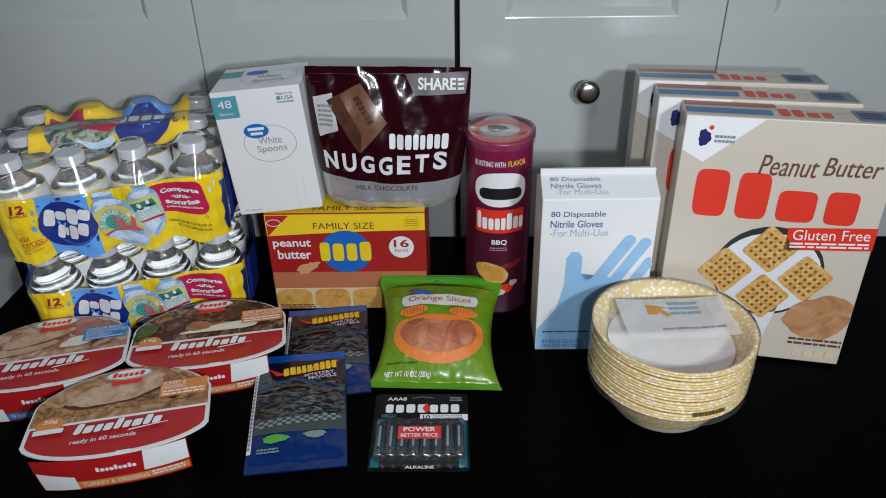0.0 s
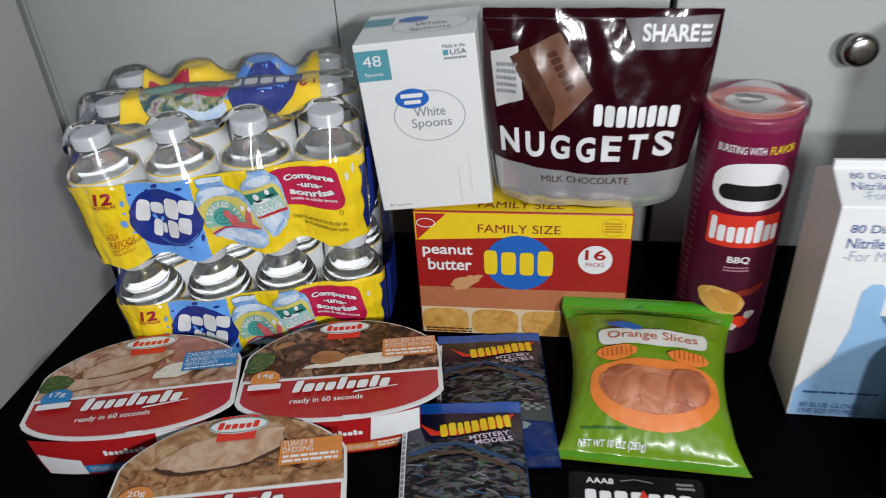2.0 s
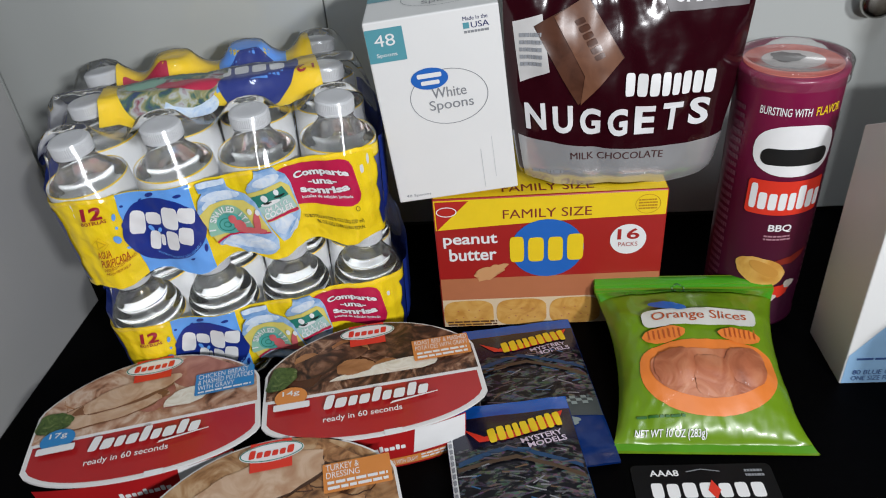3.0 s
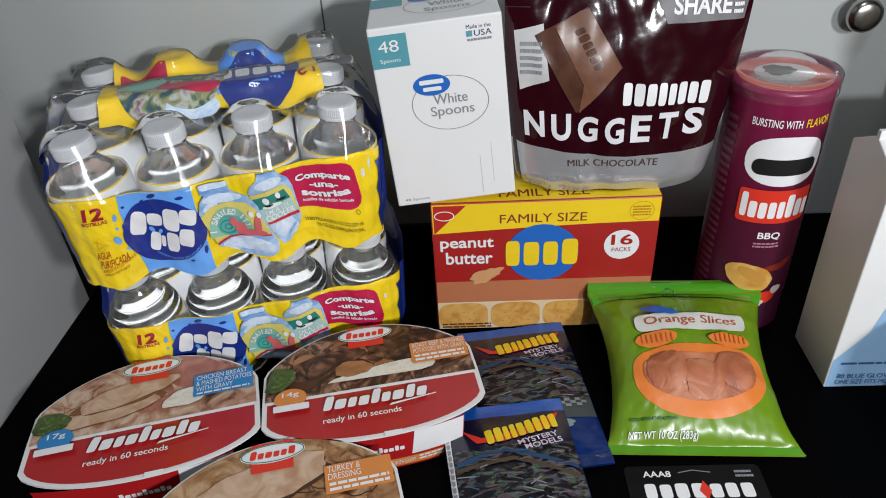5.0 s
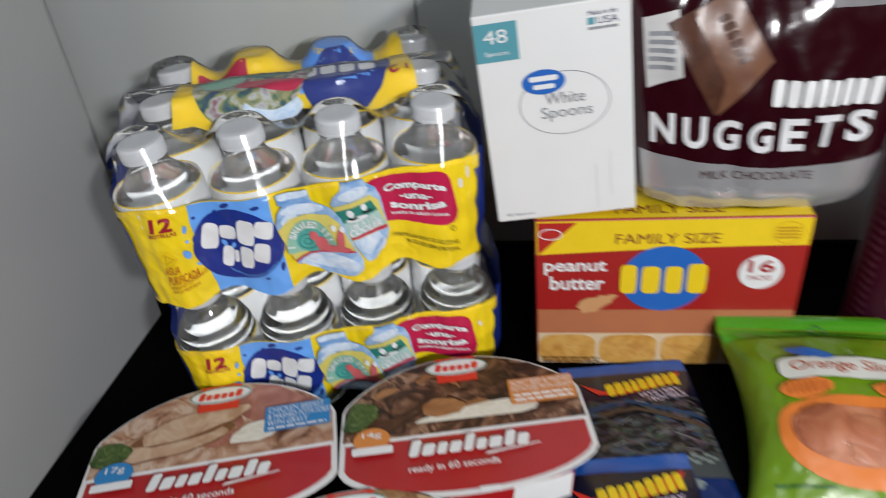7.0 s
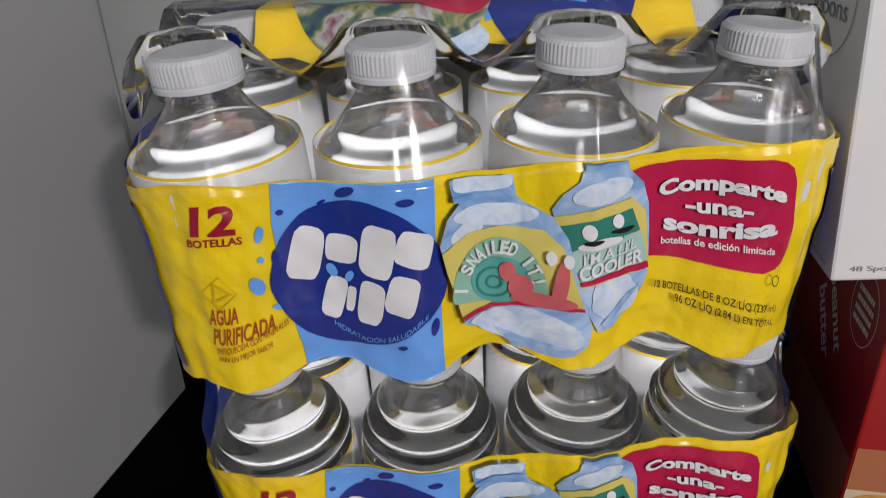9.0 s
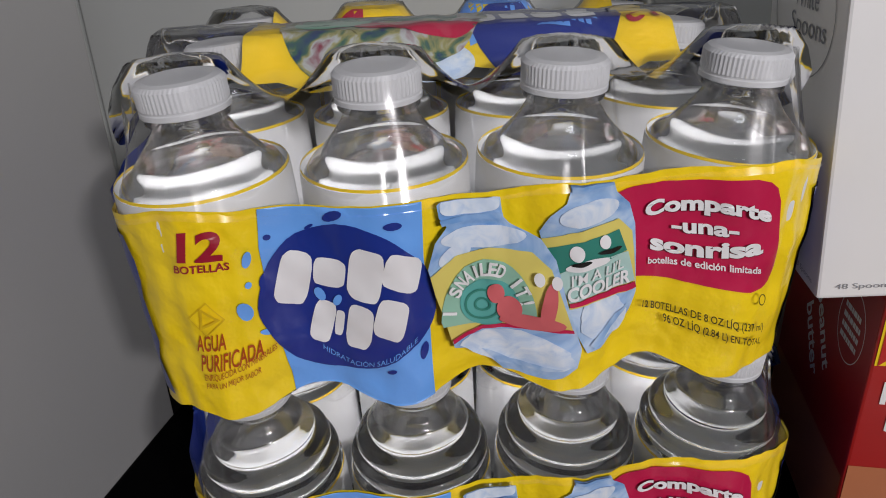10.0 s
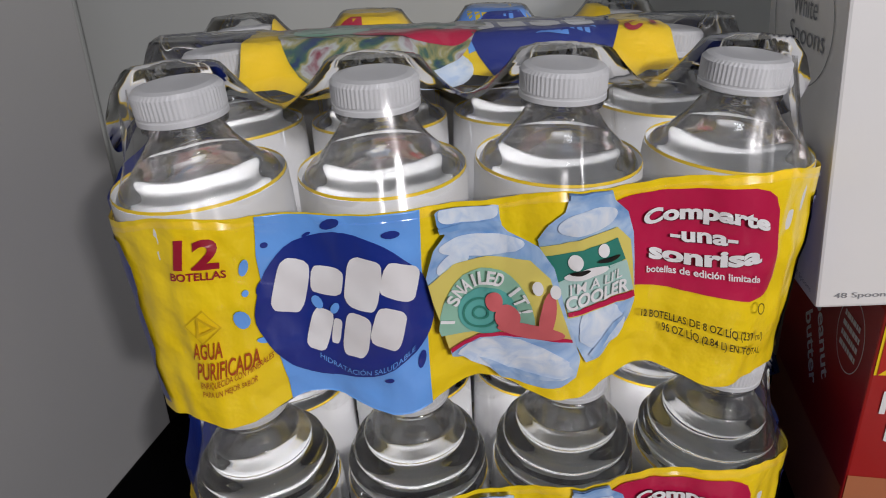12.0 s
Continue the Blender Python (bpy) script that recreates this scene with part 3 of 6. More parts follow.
decal(gloves, "small_print", bars(0.007, 0.0235, 0.060, 0.027, 1, 2), INKBLUE, F, 3)
SL = lambda u, v, k: Vector((-GW / 2 + u, -GD / 2 + v * GD / 2 - 0.62 * STEP * k, GH + v * (GT - GH) + 0.8 * STEP * k))
decal(gloves, "lettering", words("80 Disposable", 0.009, 0.66, 0.058, 0.86), INKBLUE, SL, 1)
decal(gloves, "lettering", words("Nitrile Gloves", 0.009, 0.42, 0.058, 0.62), INKBLUE, SL, 1)
decal(gloves, "lettering", words("-For Multi-Use", 0.014, 0.18, 0.064, 0.38), ink("grey_blue", (0.35, 0.42, 0.52)), SL, 1)

# ---- water packs ----
PITCH, ROW, BH, BR = 0.0545, 0.060, 0.1097, 0.0270
CAPX, CAPY = 0.0590, 0.067                                   # cap spacing: the bottles splay outwards
CAPR = 0.0138
M_WATER = glass("clear_bottled_water", (0.97, 0.985, 0.99), 1.40, 0.0)
nt = M_WATER.node_tree
see, mix = nt.nodes.new("ShaderNodeBsdfTransparent"), nt.nodes.new("ShaderNodeMixShader")
mix.inputs[0].default_value = 0.05
nt.links.new(nt.nodes["Principled BSDF"].outputs[0], mix.inputs[1])
nt.links.new(see.outputs[0], mix.inputs[2])
nt.links.new(mix.outputs[0], nt.nodes["Material Output"].inputs[0])
M_CAP = mat("frosted_white_cap", (0.80, 0.81, 0.83), 0.3, var=0.04, scale=80)
M_CAP.node_tree.nodes["Principled BSDF"].inputs["Transmission Weight"].default_value = 0.25
M_LABEL = mat("white_bottle_label", (0.74, 0.75, 0.76), 0.5, var=0.03, scale=40)
M_LINER = mat("white_label_back", (0.72, 0.73, 0.73), 0.6, var=0.12, scale=50)
M_NECK = film("clear_bottle_plastic", 0.03, rough=0.05, bump=0.12, bscale=60)
M_FILM = film("clear_shrink_film", 0.030, rough=0.07, bump=0.22, bscale=45)
M_FRONT = film("tight_clear_film", 0.02, rough=0.17, bump=0.10, bscale=45)
M_BAND_Y = mat("yellow_shrink_print", (0.92, 0.67, 0.008), 0.34, var=0.08, scale=30, bump=0.5, bscale=110, coat=0.3)
SKY = mat("sky_shrink_print", (0.15, 0.40, 0.92), 0.34, var=0.05, scale=30, bump=0.25, bscale=90, coat=0.3)
NAVYF = mat("navy_shrink_print", (0.012, 0.032, 0.25), 0.34, var=0.05, scale=30, bump=0.25, bscale=90, coat=0.3)
MAG = mat("raspberry_shrink_print", (0.52, 0.012, 0.07), 0.34, var=0.05, scale=30, bump=0.25, bscale=90, coat=0.3)
PALEB = food("pale_bottle_print", [(0.25, (0.42, 0.58, 0.82)), (0.5, (0.66, 0.77, 0.90)), (0.7, (0.80, 0.86, 0.92))], 90, rough=0.3, coat=0.1)
EDGEB = food("bottle_edge_print", [(0.3, (0.16, 0.34, 0.66)), (0.55, (0.38, 0.56, 0.82)), (0.75, (0.60, 0.73, 0.89))], 60, rough=0.3, coat=0.1)
TOPPIC = food("crowded_top_print", [(0.34, (0.02, 0.05, 0.16)), (0.43, (0.06, 0.15, 0.10)), (0.50, (0.36, 0.34, 0.14)), (0.56, (0.50, 0.54, 0.55)), (0.66, (0.24, 0.03, 0.06))], 80, rough=0.35, warp=0.7)
MAROON = ink("band_maroon", (0.33, 0.01, 0.03))
RUST = ink("band_rust", (0.42, 0.07, 0.01))
DARKOL = ink("band_dark", (0.05, 0.04, 0.01))
LETTER = ink("band_white", (0.82, 0.83, 0.84), 0.3)
GREENT = ink("band_green", (0.03, 0.22, 0.17))
CORAL = ink("band_coral", (0.62, 0.13, 0.14))
SAGE = ink("band_sage", (0.28, 0.52, 0.40))
LEMON = ink("band_lemon", (0.72, 0.62, 0.15))

SHOULDER = [(0.066, BR), (0.074, BR - 0.0006), (0.0795, BR - 0.0034), (0.0845, BR - 0.0074), (0.0885, BR - 0.0110), (0.0912, 0.0136), (0.0930, 0.0124)]


SLOPE = [(0.066, BR), (0.0770, BR - 0.0004), (0.0800, BR - 0.0024), (0.0850, BR - 0.0080), (0.0890, 0.0152), (0.0912, 0.0134), (0.0930, 0.0124)]


def shoulder(z, prof=SHOULDER, wave=0.0021):
    """Radius of the shoulder with its moulded waves."""
    for (za, ra), (zb, rb) in zip(prof, prof[1:]):
        if z <= zb:
            f = (z - za) / (zb - za)
            return ra + (rb - ra) * f - wave * (0.5 - 0.5 * math.cos(2 * math.pi * (z - 0.066) / 0.0066)) ** 2 * min(1.0, max(0.0, (0.0895 - z) / 0.006))
    return prof[-1][1]


BOTTLE = [(0.004, 0.0055), (0.0145, 0.0050), (0.0165, 0.0030), (0.019, 0.001), (0.0235, 0.0), (0.0258, 0.003), (BR, 0.009), (BR, 0.020), (BR - 0.0006, 0.022), (BR, 0.024), (BR, 0.064)]
FINISH = [(0.0116, 0.0945), (0.0114, 0.0960), (0.0130, 0.0967), (0.0130, 0.0977), (0.0114, 0.0985)]


def rings(za, zb, n, grow=0.0, **kw):
    return [(shoulder(z, **kw) + grow, z) for z in (za + (zb - za) * i / n for i in range(n + 1))]


RISE = 0.0036                                                # the lower caps press up into the bases above


def raised(prof):
    """A profile stretched above the label by RISE."""
    return [(r, z if z <= 0.066 else z + RISE * min(1.0, (z - 0.066) / 0.027)) for r, z in prof]


SMOOTH = {"prof": SLOPE, "wave": 0.0005}
RIBBED = {"prof": SHOULDER, "wave": 0.0021}


def filled(level, kw):
    """The water-filled body up to its level, and the clear neck above it."""
    r = shoulder(level, **kw)
    body = BOTTLE + rings(0.066, level, 40, **kw) + [(r - 0.0010, level + 0.0003), (0.008, level - 0.0002), (0.001, level - 0.0002)]
    return body, rings(level - 0.0006, 0.0930, 20, 0.0001, **kw) + FINISH


PART_FULL, NECK = filled(0.0850, SMOOTH)
LOW_FULL, LOW_NECK = (raised(p) for p in filled(0.0885, RIBBED))
CAP = [(0.0118, 0.0), (CAPR, 0.0007), (CAPR, 0.0022), (CAPR - 0.0003, 0.0025), (CAPR - 0.0003, 0.0030), (CAPR, 0.0033), (CAPR, 0.0090), (CAPR - 0.0012, 0.0103), (CAPR - 0.0035, 0.0108), (0.002, 0.0108)]
FW, FD = 3 * PITCH / 2 + BR + 0.0008, ROW + BR + 0.0006       # half width and half depth of the wrap
B0, B1 = 0.0005, 0.0755                                        # the printed band's height


TW, TD = FW * 1.045, FD + 0.0065


TUCK = [1.0, 0.0]                                            # how far the band tucks in and hangs below


def wrap(s, z, off=0.0):
    """The wrap's front: it bulges over each bottle and tucks in below."""
    x = s - FW
    ph = (x / PITCH) * 2 * math.pi
    dip = 0.0066 * (0.5 + 0.5 * math.cos(ph))
    edge = min(1.0, max(0.0, abs(x) - (FW - 0.025)) / 0.025)
    y = -FD + dip * (1 - edge) + 0.025 * (1 - math.sqrt(max(0.0, 1 - edge * edge)))
    low = min(TUCK[0], max(0.0, (0.016 - z) / 0.016))
    y += 0.010 * low * low
    lift = 0.0085 * (0.5 + 0.5 * math.cos(ph)) * max(0.0, 1 - z / 0.030) * (1 - edge)
    y += 0.0011 * noise.noise((x * 60, z * 90, 1.7)) + 0.0006 * noise.noise((x * 160, z * 50, 4.2))
    y += (0.0006 + 0.0012 * edge) * noise.noise((x * 230, z * 22, 7.1)) + 0.0004 * noise.noise((x * 300 + z * 180, z * 60, 2.1))
    x2 = x * (1 - 0.018 * low * low) * (1 + 0.02 + 0.30 * z)
    y -= 0.0016 + 0.064 * z
    return Vector((x2, y - off, z + lift))


BAND_CUT = [0.0040, -0.0004, 0.0018, 0.0028, 0.0018, 0.0024, -0.0012, -0.0006, -0.0020, -0.0032, 0.0010]


def band_top(u):
    """The band's upper edge, which dips unevenly from bottle to bottle."""
    f = min(0.9999, max(0.0, u / (2 * FW))) * 10
    i = int(f)
    q = (f - i) ** 2 * (3 - 2 * (f - i))
    return B1 - BAND_CUT[i] * (1 - q) - BAND_CUT[i + 1] * q


def band(u, v, k):
    v = min(band_top(u) - 0.0002, max(B0 - TUCK[1] + 0.0003, v))
    return wrap(min(2 * FW - 0.0002, max(0.0002, u)), v, 0.0004 + 1.5 * STEP * k)


def bp(x, y):
    """Place on the band from a flat drawing of its front, 1568 by 882."""
    a, b = (x - 800) / 600, (y - 500) / 200
    w = 1 - 0.04946 * a - 0.07151 * b
    px, pz = (0.105515 * a - 0.000409 * b - 0.009685) / w, (-0.010866 * a - 0.042437 * b + 0.050903) / w
    u, v = px + FW, pz
    for _ in range(12):
        q = wrap(u, v)
        u, v = u + (px - q.x), v + (pz - q.z)
    return (u, v)


def on_band(polys):
    """Outlines of the drawing carried to the band; lettering keeps its faces."""
    out = []
    for q in polys:
        if len(q) == 2 and isinstance(q[0], list):
            out.append(([bp(*p) for p in q[0]], q[1]))
        else:
            out.append([bp(*p) for p in q])
    return out


def line_of(text, x0, y0, x1, y1, h, thick=0.0, arc=0.0):
    """Lettering along a drawn base line that rises, falls or bows."""
    out = []
    for vs, fs in words(text, 0, 0, 1, 1, thick=thick):
        out.append(([(x0 + (x1 - x0) * a, y0 + (y1 - y0) * a + arc * 4 * a * (1 - a) - h * b) for a, b in vs], fs))
    return on_band(out)


def film_top(x, y):
    """Height of the film stretched over the caps."""
    best = 0.0
    for i in range(4):
        for j in range(3):
            d = math.hypot((x - (i - 1.5) * CAPX) * (0.5 if j == 1 else 1.0), y - (j - 1) * CAPY)
            t = max(0.0, d - CAPR - 0.0005)
            f = math.exp(-t / 0.017)
            best = best + f ** 5
    f = min(1.0, best ** 0.2)
    rim = min(1.0, max(0.0, min(TW + 0.007 * (1 - (y / TD) ** 2) - abs(x), TD - abs(y))) / 0.013)
    base = B1 - 0.003 + (0.086 - B1 + 0.003) * math.sqrt(rim)
    return base + (BH + 0.0012 - base) * f * min(1.0, 0.25 + rim) + 0.0006 * noise.noise((x * 120, y * 120, 0.3)) + 0.0008 * (1 - f) * noise.noise((x * 240, y * 45, 2.3))


def film_point(a, b):
    """A point of the film from the unit square, with rounded corners in plan."""
    x, y = (2 * a - 1), (2 * b - 1)
    r = 1.0 - 0.11 * max(0.0, (abs(x) * abs(y) - 0.3) / 0.7) ** 1.5
    x, y = x * (TW + 0.007 * (1 - y * y) * abs(x) ** 6) * r, y * TD * r
    return Vector((x, y, film_top(x, y) + 0.0026))


FILM_B = (1 - (CAPY + 0.004) / TD) / 2


def film_front(a, b):
    """The clear front of the wrap, drawn tight from the printed band up to the caps."""
    s = a * 2 * FW
    lo = wrap(s, band_top(s) - 0.003, 0.0010)
    xc = (2 * a - 1) * FW * CAPX / PITCH
    i = min(3, max(0, round(xc / CAPX + 1.5)))
    d = abs(xc - (i - 1.5) * CAPX)
    t = max(0.0, d - CAPR) / (CAPX / 2 - CAPR)
    hi = Vector((max(-0.107, min(0.107, xc)), -CAPY - math.sqrt(max(0.0, CAPR ** 2 - d * d)) - 0.0008 + 0.006 * min(1.0, t), BH - 0.0012 - 0.014 * min(1.0, t) ** 0.6))
    p = lo.lerp(hi, b)
    p.y += 0.0035 * math.sin(math.pi * b) * min(1.0, t) + 0.0005 * noise.noise((s * 150, b * 2.5, 5.0)) * math.sin(math.pi * b)
    return p


def top_print(u, v, k):
    x, y = u, v
    return Vector((x, y, film_top(x, y) + STEP * k + 0.0004))


def dented(bm):
    """Thin plastic gives a little everywhere."""
    for v in bm.verts:
        if 0.06 < v.co.z < 0.0925:
            k = 1 + 0.030 * noise.noise((v.co.x * 70, v.co.y * 70, v.co.z * 60))
            v.co.x, v.co.y = v.co.x * k, v.co.y * k
            v.co.z += 0.0011 * noise.noise((v.co.x * 55, v.co.y * 55, 3.0))
    return bm


def water_pack(m, top, hang, tuck):
    ob = thing("water_pack", "shrink-wrapped pack of twelve small clear water bottles, yellow and blue print", "water bottles", m, "stacked water packs")
    shared = None
    TUCK[:] = [tuck, hang]
    for j in range(3):
        for i in range(4):
            x, y = (i - 1.5) * PITCH, (j - 1) * ROW
            if shared is None:
                shared = (mesh_of(dented(lathe(PART_FULL if hang else LOW_FULL, 48)), "bottle", M_WATER, True), cap_mesh(),
                          mesh_of(lathe([(BR + 0.0006, 0.012), (BR + 0.0006, top - 0.008), (BR + 0.0005, top - 0.002), (BR + 0.0004, top)], 36, False), "paper_label", M_LABEL, True),
                          mesh_of(lathe([(BR + 0.00015, 0.012), (BR + 0.00015, top - 0.001)], 36, False), "label_back", M_LINER, True),
                          mesh_of(lathe([(BR + 0.0002, top), (BR, top + 0.0010)], 36, False), "label_edge", YELLOW, True),
                          mesh_of(dented(lathe(NECK if hang else LOW_NECK, 48, False)), "neck", M_NECK, True))
            b = new("bottle", shared[0])
            b.parent = ob
            b.location = (x, y, 0.0)
            b.visible_shadow = False
            b.rotation_euler = (-math.atan((j - 1) * (CAPY - ROW) / BH), math.atan((i - 1.5) * (CAPX - PITCH) / BH), 0)
            for nm, me, z in (("cap", shared[1], 0.0985 if hang else 0.0985 + RISE), ("paper_label", shared[2], 0.0), ("label_back", shared[3], 0.0), ("label_edge", shared[4], 0.0), ("neck", shared[5], 0.0)):
                c = new(nm, me)
                c.parent = b
                c.location = (0, 0, z)
                c.visible_shadow = nm == "cap" or (j > 0 and nm == "paper_label")
    # printed band: front, sides and back
    part("band_front", sheet(lambda a, b: wrap(a * 2 * FW, B0 - hang + b * (band_top(a * 2 * FW) - B0 + hang)), 180, 40), M_BAND_Y, ob, "yellow printed film", True)
    for sx in (-1, 1):
        part("band_side", sheet(lambda a, b: Vector((sx * (FW * (1.02 + 0.30 * b * B1) + 0.0105 * math.sin(math.pi * a) ** 0.5 + 0.0012 - 0.0012 * (0.5 - 0.5 * math.cos(6 * math.pi * a)) - 0.006 * max(0, 1 - b * 4) ** 2), (2 * a - 1) * (FD - 0.024), B0 + 0.002 + b * (B1 - B0 - 0.006))), 40, 8), NAVYF, ob, "navy printed film", True)
    part("band_back", sheet(lambda a, b: Vector((wrap(a * 2 * FW, B0 + b * (B1 - B0)).x, -wrap(a * 2 * FW, B0 + b * (B1 - B0)).y, B0 + b * (B1 - B0))), 64, 8), M_BAND_Y, ob, "yellow printed film", True)
    part("clear_film", sheet(lambda a, b: film_point(a, FILM_B + (1 - FILM_B) * b), 150, 100), M_FILM, ob, "clear glossy film", True).visible_shadow = False
    part("clear_front_film", sheet(film_front, 220, 24), M_FRONT, ob, "clear glossy film", True).visible_shadow = False
    S = 0.0022
    decal(ob, "sky_panel", on_band([[(447, 385), (452, 470), (468, 560), (486, 640), (508, 700), (520, 760), (770, 760), (764, 700), (757, 600), (745, 480), (741, 375)]]), SKY, band, 1, S)
    decal(ob, "splash_logo", on_band([oval(607, 562, 158, 134, 52, 0.016, 8)]), NAVYF, band, 2, S, "navy splash with plain white shapes")
    for x, y, rx, ry, tn in ((582, 413, 19, 9, -25), (690, 424, 17, 7, -5), (466, 453, 7, 5, 0), (540, 437, 9, 3, -30), (748, 653, 7, 17, 10), (690, 691, 9, 4, -20), (462, 530, 9, 14, 10)):
        decal(ob, "splash_drop", on_band([oval(x, y, rx, ry, 12, turn=tn)]), NAVYF, band, 2, S)
    for x, y, rx, ry, tn in ((432, 487, 8, 16, 10), (435, 533, 6, 6, 0), (429, 580, 13, 19, -30), (468, 624, 14, 5, 8)):
        decal(ob, "splash_drop", on_band([oval(x, y, rx, ry, 12, turn=tn)]), SKY, band, 2, S)
    for ux in ((0.0, 0.0060), (2 * FW, 2 * FW - 0.0040)):
        zz = [B0 + 0.004 + (B1 - B0 - 0.014) * q / 8 for q in range(9)]
        decal(ob, "navy_edge", [[(ux[0], z) for z in zz] + [(ux[1] + 0.0012 * math.sin(z * 260), z) for z in zz[::-1]]], NAVYF, band, 2, S)
    # two rows of plain white shapes stand where the maker's name is
    for x, y, rx, ry, tn in ((513, 530, 30, 50, 10), (577, 518, 29, 27, 4), (642, 515, 31, 48, 6), (707, 506, 33, 33, 12), (566, 610, 20, 38, 12), (596, 610, 8, 24, 6), (632, 612, 23, 41, 6), (688, 592, 28, 38, 12)):
        decal(ob, "logo_shape", on_band([oval(x, y, rx, ry, 28, 0.015, int(x), tn, 4.0)]), LETTER, band, 3, S)
    for x, y, rx, ry, tn in ((560, 560, 9, 14, -35), (592, 567, 7, 11, 30)):
        decal(ob, "splash_drop", on_band([oval(x, y, rx, ry, 12, turn=tn)]), SKY, band, 4, S)
    decal(ob, "lettering", line_of("12", 311, 488, 392, 484, 54, 0.035), MAROON, band, 2, S)
    decal(ob, "lettering", line_of("BOTELLAS", 304, 510, 403, 502, 15, 0.02), MAROON, band, 2, S)
    decal(ob, "lettering", line_of("AGUA", 342, 655, 396, 646, 31, 0.01), RUST, band, 2, S)
    decal(ob, "lettering", line_of("PURIFICADA", 350, 691, 461, 664, 31, 0.01, 3), RUST, band, 2, S)
    decal(ob, "lettering", line_of("ENRIQUECIDA CON MINERALES", 356, 710, 483, 660, 14, 0.0, 6), RUST, band, 2, S)
    decal(ob, "lettering", line_of("PARA UN MEJOR SABOR", 359, 727, 456, 698, 14, 0.0, 3), RUST, band, 2, S)
    OCHRE = ink("band_ochre", (0.72, 0.48, 0.008))
    decal(ob, "recycling_mark", on_band([ring(362, 590, 33, 33, 2, 4), ring(362, 590, 25, 25, 9, 3)]), OCHRE, band, 2, S)
    decal(ob, "lettering", line_of("HIDRATACIÓN SALUDABLE", 566, 662, 735, 632, 12, 0.0, 38), SKY, band, 3, S)
    # raspberry panel
    decal(ob, "raspberry_panel", on_band([[(1080, 372), (1140, 360), (1240, 350), (1330, 343), (1352, 347), (1366, 358), (1373, 382), (1372, 450), (1370, 505), (1360, 530), (1344, 542), (1322, 546), (1240, 539), (1160, 532), (1120, 528), (1100, 470)]]), MAG, band, 1, S)
    PLUM = ink("band_plum", (0.10, 0.004, 0.02))
    for tx, x0, y0, x1, y1, h, th, arc in (("Comparte", 1142, 428, 1350, 424, 36, 0.045, -14), ("-una-", 1190, 446, 1297, 446, 19, 0.035, 0), ("sonrisa", 1152, 478, 1337, 472, 29, 0.045, 13)):
        decal(ob, "lettering_shade", line_of(tx, x0 + 3, y0 + 3, x1 + 3, y1 + 3, h, th, arc), PLUM, band, 2, S)
        decal(ob, "lettering", line_of(tx, x0, y0, x1, y1, h, th, arc), LETTER, band, 4, S)
    decal(ob, "lettering", line_of("botellas de edición limitada", 1150, 506, 1338, 510, 13, 0.02), LETTER, band, 3, S)
    decal(ob, "lettering", line_of("12 BOTELLAS DE 8 OZ LÍQ (237 ml)", 1140, 588, 1346, 618, 22, 0.012), DARKOL, band, 6, S)
    decal(ob, "lettering", line_of("96 OZ LÍQ (2.84 L) EN TOTAL", 1178, 614, 1344, 646, 22, 0.012), DARKOL, band, 6, S)
    decal(ob, "round_mark", on_band([ring(1340, 556, 8, 10, 2, 20)]), DARKOL, band, 6, S)
    # pictures of two bottles
    MINT = ink("mint", (0.42, 0.62, 0.58))
    far_bottle = [(998, 320), (1010, 306), (1060, 303), (1077, 318), (1080, 350), (1086, 366), (1114, 392), (1125, 430), (1127, 500), (1129, 555), (1116, 588), (1092, 622), (1060, 650), (1036, 656), (1016, 620), (990, 550), (962, 480), (950, 438), (966, 408), (994, 382), (1001, 360)]
    decal(ob, "bottle_picture", on_band([far_bottle]), EDGEB, band, 2, S, "pale blue bottle picture")
    for q in [oval(1037, 328, 36, 19, power=3), oval(1036, 400, 56, 22, turn=-14), oval(1064, 590, 44, 42, wob=0.05, seed=2, turn=-20)]:
        decal(ob, "bottle_shine", on_band([q]), PALEB, band, 3, S)
    for q in [[(1002, 352), (1078, 342), (1079, 350), (1002, 361)], [(1040, 640), (1088, 590), (1112, 570), (1090, 604), (1050, 648)]]:
        decal(ob, "bottle_fold", on_band([q]), EDGEB, band, 4, S)
    decal(ob, "picture_label", on_band([[(953, 449), (1020, 430), (1090, 414), (1117, 440), (1127, 546), (1060, 560), (1000, 572), (980, 530)]]), LEMON, band, 4, S)
    decal(ob, "picture_shape", on_band([[(961, 464), (1090, 432), (1106, 472), (980, 508)]]), GREENT, band, 5, S)
    decal(ob, "picture_shape", on_band([[(980, 510), (1040, 480), (1108, 474), (1123, 530), (1000, 560)]]), MINT, band, 5, S)
    decal(ob, "picture_shape", on_band([oval(1012, 470, 13, 14), oval(1062, 450, 10, 12), oval(1032, 490, 40, 9, turn=-14)]), LETTER, band, 6, S)
    decal(ob, "picture_shape", on_band([oval(1020, 487, 18, 4, turn=-12), oval(1072, 465, 22, 4, turn=-10)]), BLACK, band, 7, S)
    decal(ob, "picture_line", on_band([[(1000, 560), (1123, 531), (1126, 543), (1001, 567)]]), MAG, band, 6, S)
    decal(ob, "lettering", line_of("I'M A LI'L", 1003, 529, 1099, 502, 20, 0.01), LETTER, band, 7, S)
    decal(ob, "lettering", line_of("COOLER", 996, 557, 1112, 530, 26, 0.03), LETTER, band, 7, S)
    near_bottle = [(767, 388), (776, 373), (864, 365), (881, 377), (885, 410), (896, 421), (950, 446), (976, 482), (996, 560), (1022, 640), (1015, 675), (990, 695), (950, 701), (890, 692), (840, 657), (802, 652), (790, 605), (766, 545), (752, 500), (764, 452), (785, 426), (771, 409)]
